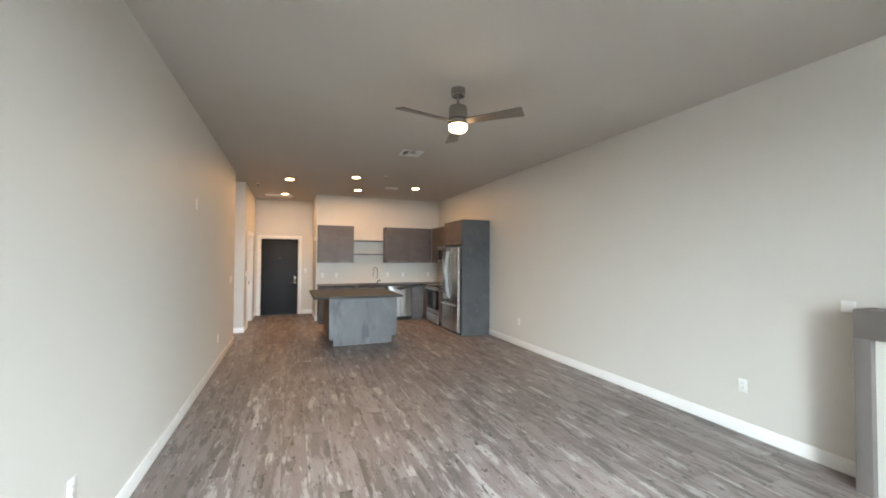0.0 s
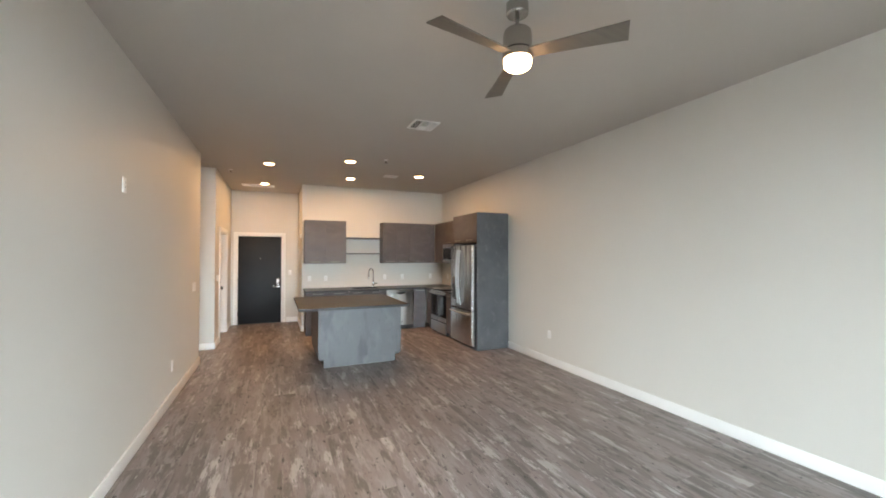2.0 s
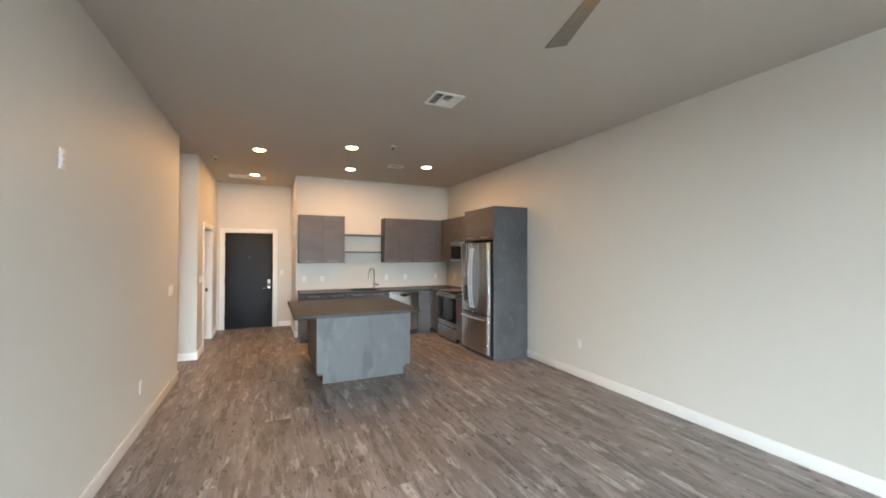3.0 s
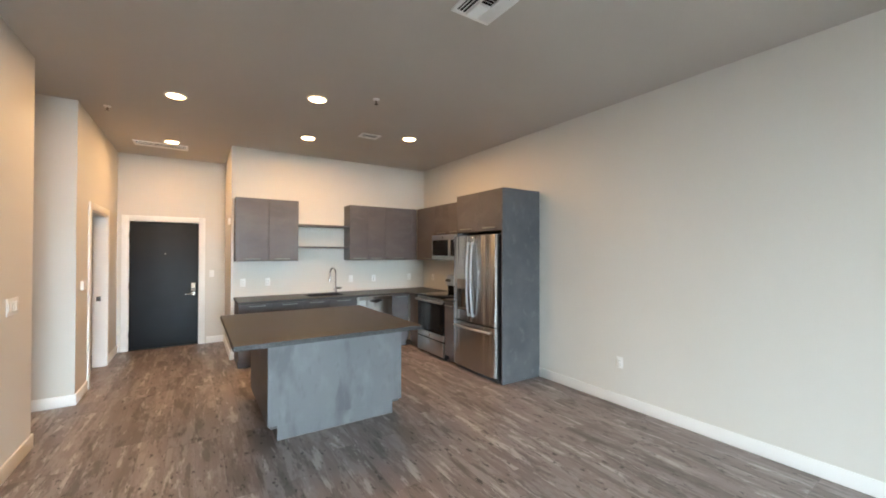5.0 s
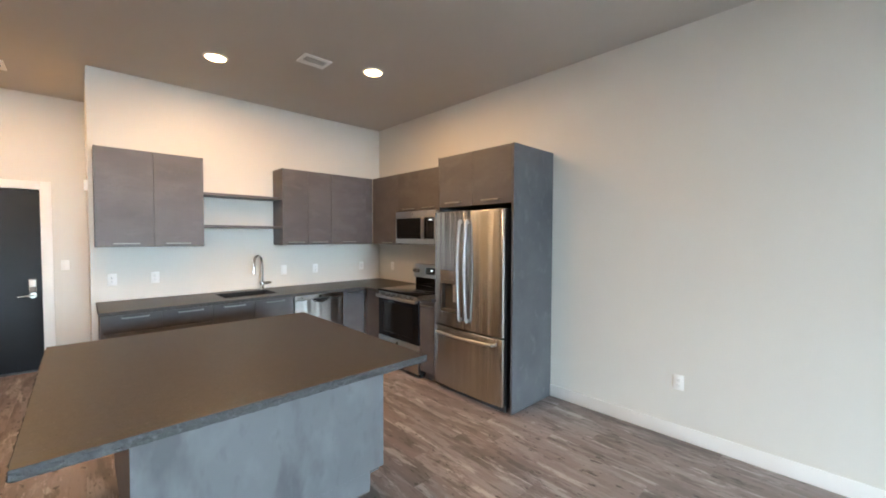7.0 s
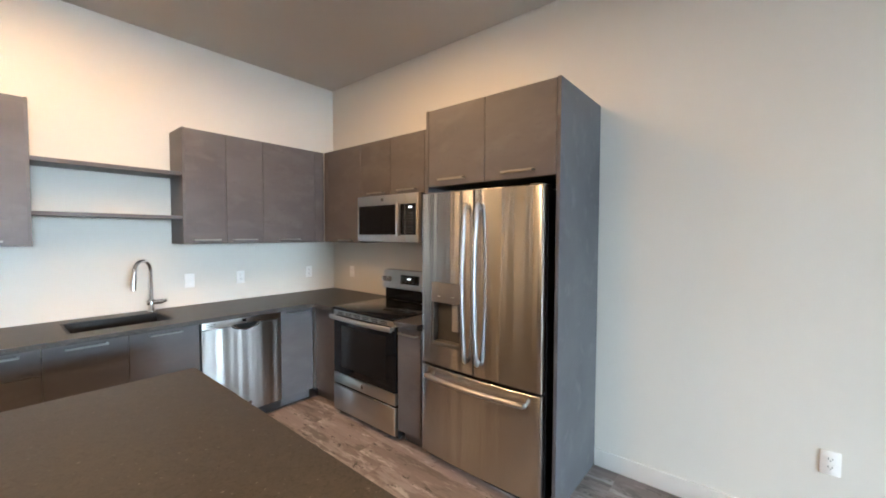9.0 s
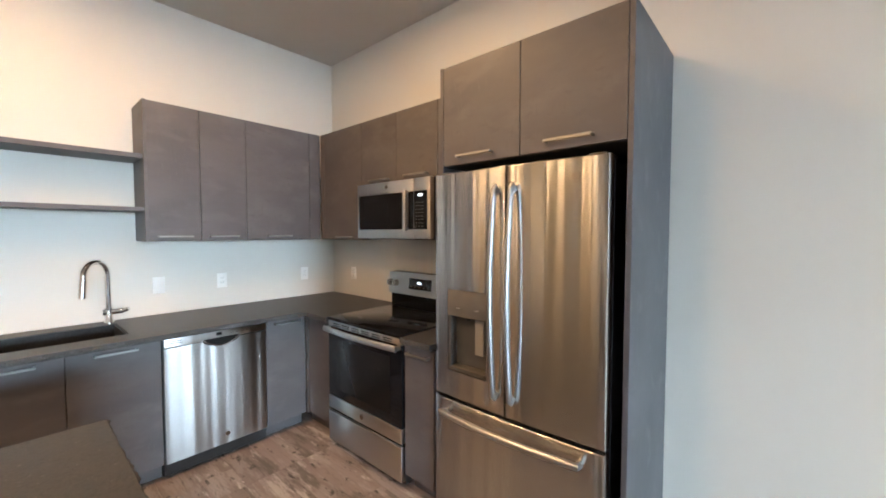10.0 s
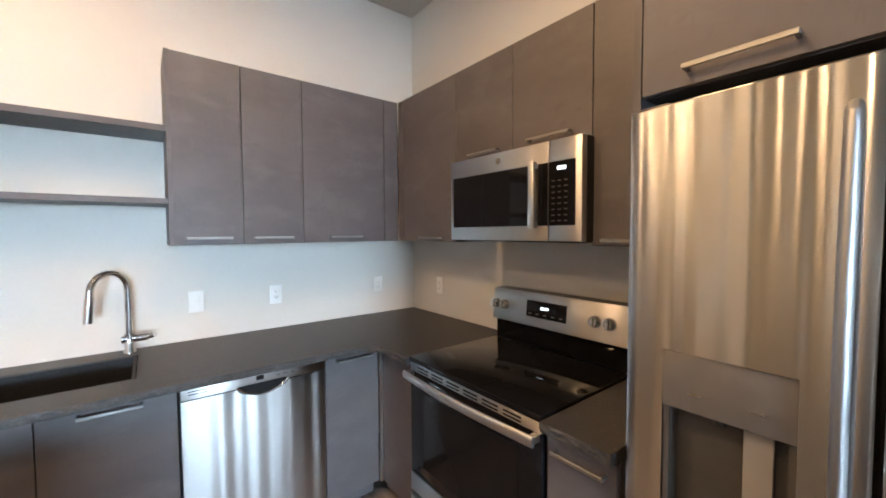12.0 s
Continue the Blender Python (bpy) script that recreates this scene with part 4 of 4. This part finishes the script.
for x, y in ((1.338, 6.40), (-0.986, 8.13)):
    s = thing("fire_sprinkler", (x, y, HIGH), "small white pendent fire sprinkler in the ceiling", "sprinkler", "fire sprinklers")
    part("escutcheon", lathe([(0.0, 0.0), (0.034, 0.0), (0.032, -0.006), (0.016, -0.018), (0.0, -0.018)], (x, y, HIGH), 24), PLATE, s)
    part("head", lathe([(0.0, -0.012), (0.012, -0.012), (0.009, -0.05), (0.0, -0.05)], (x, y, HIGH), 16), NICKEL, s)
    part("deflector", lathe([(0.0, -0.050), (0.020, -0.050), (0.020, -0.053), (0.0, -0.053)], (x, y, HIGH), 20), NICKEL, s)


# ---- wall plates ----
def plate(name, x, y, z, n, w=0.072, h=0.116, sockets=0, rockers=0, label="white outlet plate on the wall", deep=0.006):
    """A plate whose face looks along n, with sockets or rocker switches."""
    yaw = math.degrees(math.atan2(n[0], -n[1]))
    m = pose(x, y, z, 0, 0, yaw)
    ob = thing(name, (x, y, z), label, "wall plate", "wall plates")

    def add(nm, *d, bevel=0.0, material=PLATE, lab=""):
        bm = boxes(*d, bevel=bevel)
        bmesh.ops.transform(bm, matrix=m, verts=list(bm.verts))
        part(nm, bm, material, ob, lab)

    add("cover", (-w / 2, -deep, -h / 2, w / 2, 0, h / 2), bevel=0.0025)
    for k in range(sockets):
        zc = (k - (sockets - 1) / 2) * 0.039
        add("socket", (-0.017, -deep - 0.0015, zc - 0.014, 0.017, -deep + 0.001, zc + 0.014), bevel=0.001)
        add("slot", (-0.008, -deep - 0.002, zc - 0.003, -0.006, -deep, zc + 0.007), material=SLOT)
        add("slot", (0.006, -deep - 0.002, zc - 0.003, 0.008, -deep, zc + 0.006), material=SLOT)
        add("slot", (-0.002, -deep - 0.002, zc - 0.010, 0.002, -deep, zc - 0.006), material=SLOT)
    for k in range(rockers):
        xc = (k - (rockers - 1) / 2) * 0.046
        add("rocker", (xc - 0.017, -deep - 0.003, -0.034, xc + 0.017, -deep + 0.001, 0.034), bevel=0.0015)
    return ob


for y, z in ((5.107, 0.435), (1.468, 0.430)):
    plate("outlet", RIGHT, y, z, (-1, 0), sockets=2)
for y, z in ((1.623, 0.44), (5.576, 0.39)):
    plate("outlet", LEFT, y, z, (1, 0), sockets=2)
plate("television_outlet", LEFT, 4.08, 2.128, (1, 0), sockets=2, label="white outlet plate mounted high on the wall")
plate("light_switch", LEFT, 6.725, 1.17, (1, 0), w=0.208, h=0.122, rockers=4, label="white four-gang light switch plate on the wall")
plate("thermostat", HALL, 8.337, 1.20, (1, 0), w=0.11, h=0.10, label="white thermostat box on the hall wall", deep=0.028)
plate("light_switch", 0.049, ENTRY, 1.188, (0, -1), rockers=1, label="white light switch plate beside the entry door")
for x, kind in ((0.40, "o"), (0.735, "o"), (2.04, "s"), (2.455, "o"), (3.16, "o")):
    if kind == "o":
        plate("outlet", x, BACK, 1.108, (0, -1), sockets=2, label="white outlet plate above the worktop")
    else:
        plate("light_switch", x, BACK, 1.110, (0, -1), w=0.074, h=0.118, rockers=1, label="white light switch plate above the worktop")
plate("outlet", RIGHT, 8.79, 1.108, (-1, 0), sockets=2, label="white outlet plate above the worktop")
plate("door_chime", KSIDE, 9.32, 2.02, (-1, 0), w=0.06, h=0.10, label="small box on the entry side wall", deep=0.03)
plate("wall_box", RIGHT, 0.752, 1.222, (-1, 0), w=0.075, h=0.08, label="small white box on the wall beside the fireplace", deep=0.03)

# ---- fireplace surround ----
fp = thing("fireplace_surround", (3.36, 0.02, 0), "taupe painted fireplace surround with recessed pale panel", "fireplace")
FX0, FY0, FY1, FZ = 3.241, -0.60, 0.645, 1.228
for y in (FY1 - 0.085, FY0):
    part("leg", boxes((FX0, y, 0, RIGHT, y + 0.085, FZ - 0.195), bevel=0.002), TAUPE, fp)
part("header", boxes((FX0, FY0, FZ - 0.195, RIGHT, FY1, FZ), bevel=0.002), TAUPE, fp)
part("inset_panel", boxes((FX0 + 0.06, FY0 + 0.085, 0, FX0 + 0.08, FY1 - 0.085, FZ - 0.195)), WALL, fp, "pale recessed panel")

# ---- floor ----
floor = solid("floor", boxes((FAR - 0.14, SOUTH - 0.2, -0.12, RIGHT + 0.14, ENTRY + 0.16, -0.005)), CARCASS, "grey-brown whitewashed vinyl plank floor", "floor", smooth=False, **STRUCT)
PW, PL = 0.180, 1.22
PLANKS = {}


def plank(x0, x1, y0, y1):
    """One plank with eased edges; alike planks share a mesh."""
    key = (round(x1 - x0, 3), round(y1 - y0, 3))
    if key not in PLANKS:
        w, l, e = key[0] / 2 - 0.0004, key[1] / 2 - 0.0004, 0.0012
        vs = [(-w, -l, -0.004), (w, -l, -0.004), (w, l, -0.004), (-w, l, -0.004), (-w, -l, -0.0010), (w, -l, -0.0010), (w, l, -0.0010), (-w, l, -0.0010),
              (-w + e, -l + e, 0), (w - e, -l + e, 0), (w - e, l - e, 0), (-w + e, l - e, 0)]
        fs = [(0, 1, 5, 4), (1, 2, 6, 5), (2, 3, 7, 6), (3, 0, 4, 7), (4, 5, 9, 8), (5, 6, 10, 9), (6, 7, 11, 10), (7, 4, 8, 11), (8, 9, 10, 11)]
        me = bpy.data.meshes.new("plank")
        me.from_pydata(vs, [], fs)
        me.materials.append(PLANK)
        PLANKS[key] = me
    ob = new("plank", PLANKS[key])
    ob.parent = floor
    ob.location = ((x0 + x1) / 2, (y0 + y1) / 2, 0)


def lay(x0, x1, y0, y1):
    n = round((x1 - x0) / PW)
    w = (x1 - x0) / n
    for i in range(n):
        y = y0 - random.choice((0.0, 0.2, 0.4, 0.6, 0.8, 1.0)) * PL
        while y < y1:
            a, b = max(y, y0), min(y + PL, y1)
            if b - a > 0.02:
                plank(x0 + i * w, x0 + (i + 1) * w, a, b)
            y += PL


lay(LEFT, RIGHT, SOUTH, REC1)
lay(FAR, LEFT, REC0, REC1)
lay(HALL - 0.14, RIGHT, REC1, ENTRY)
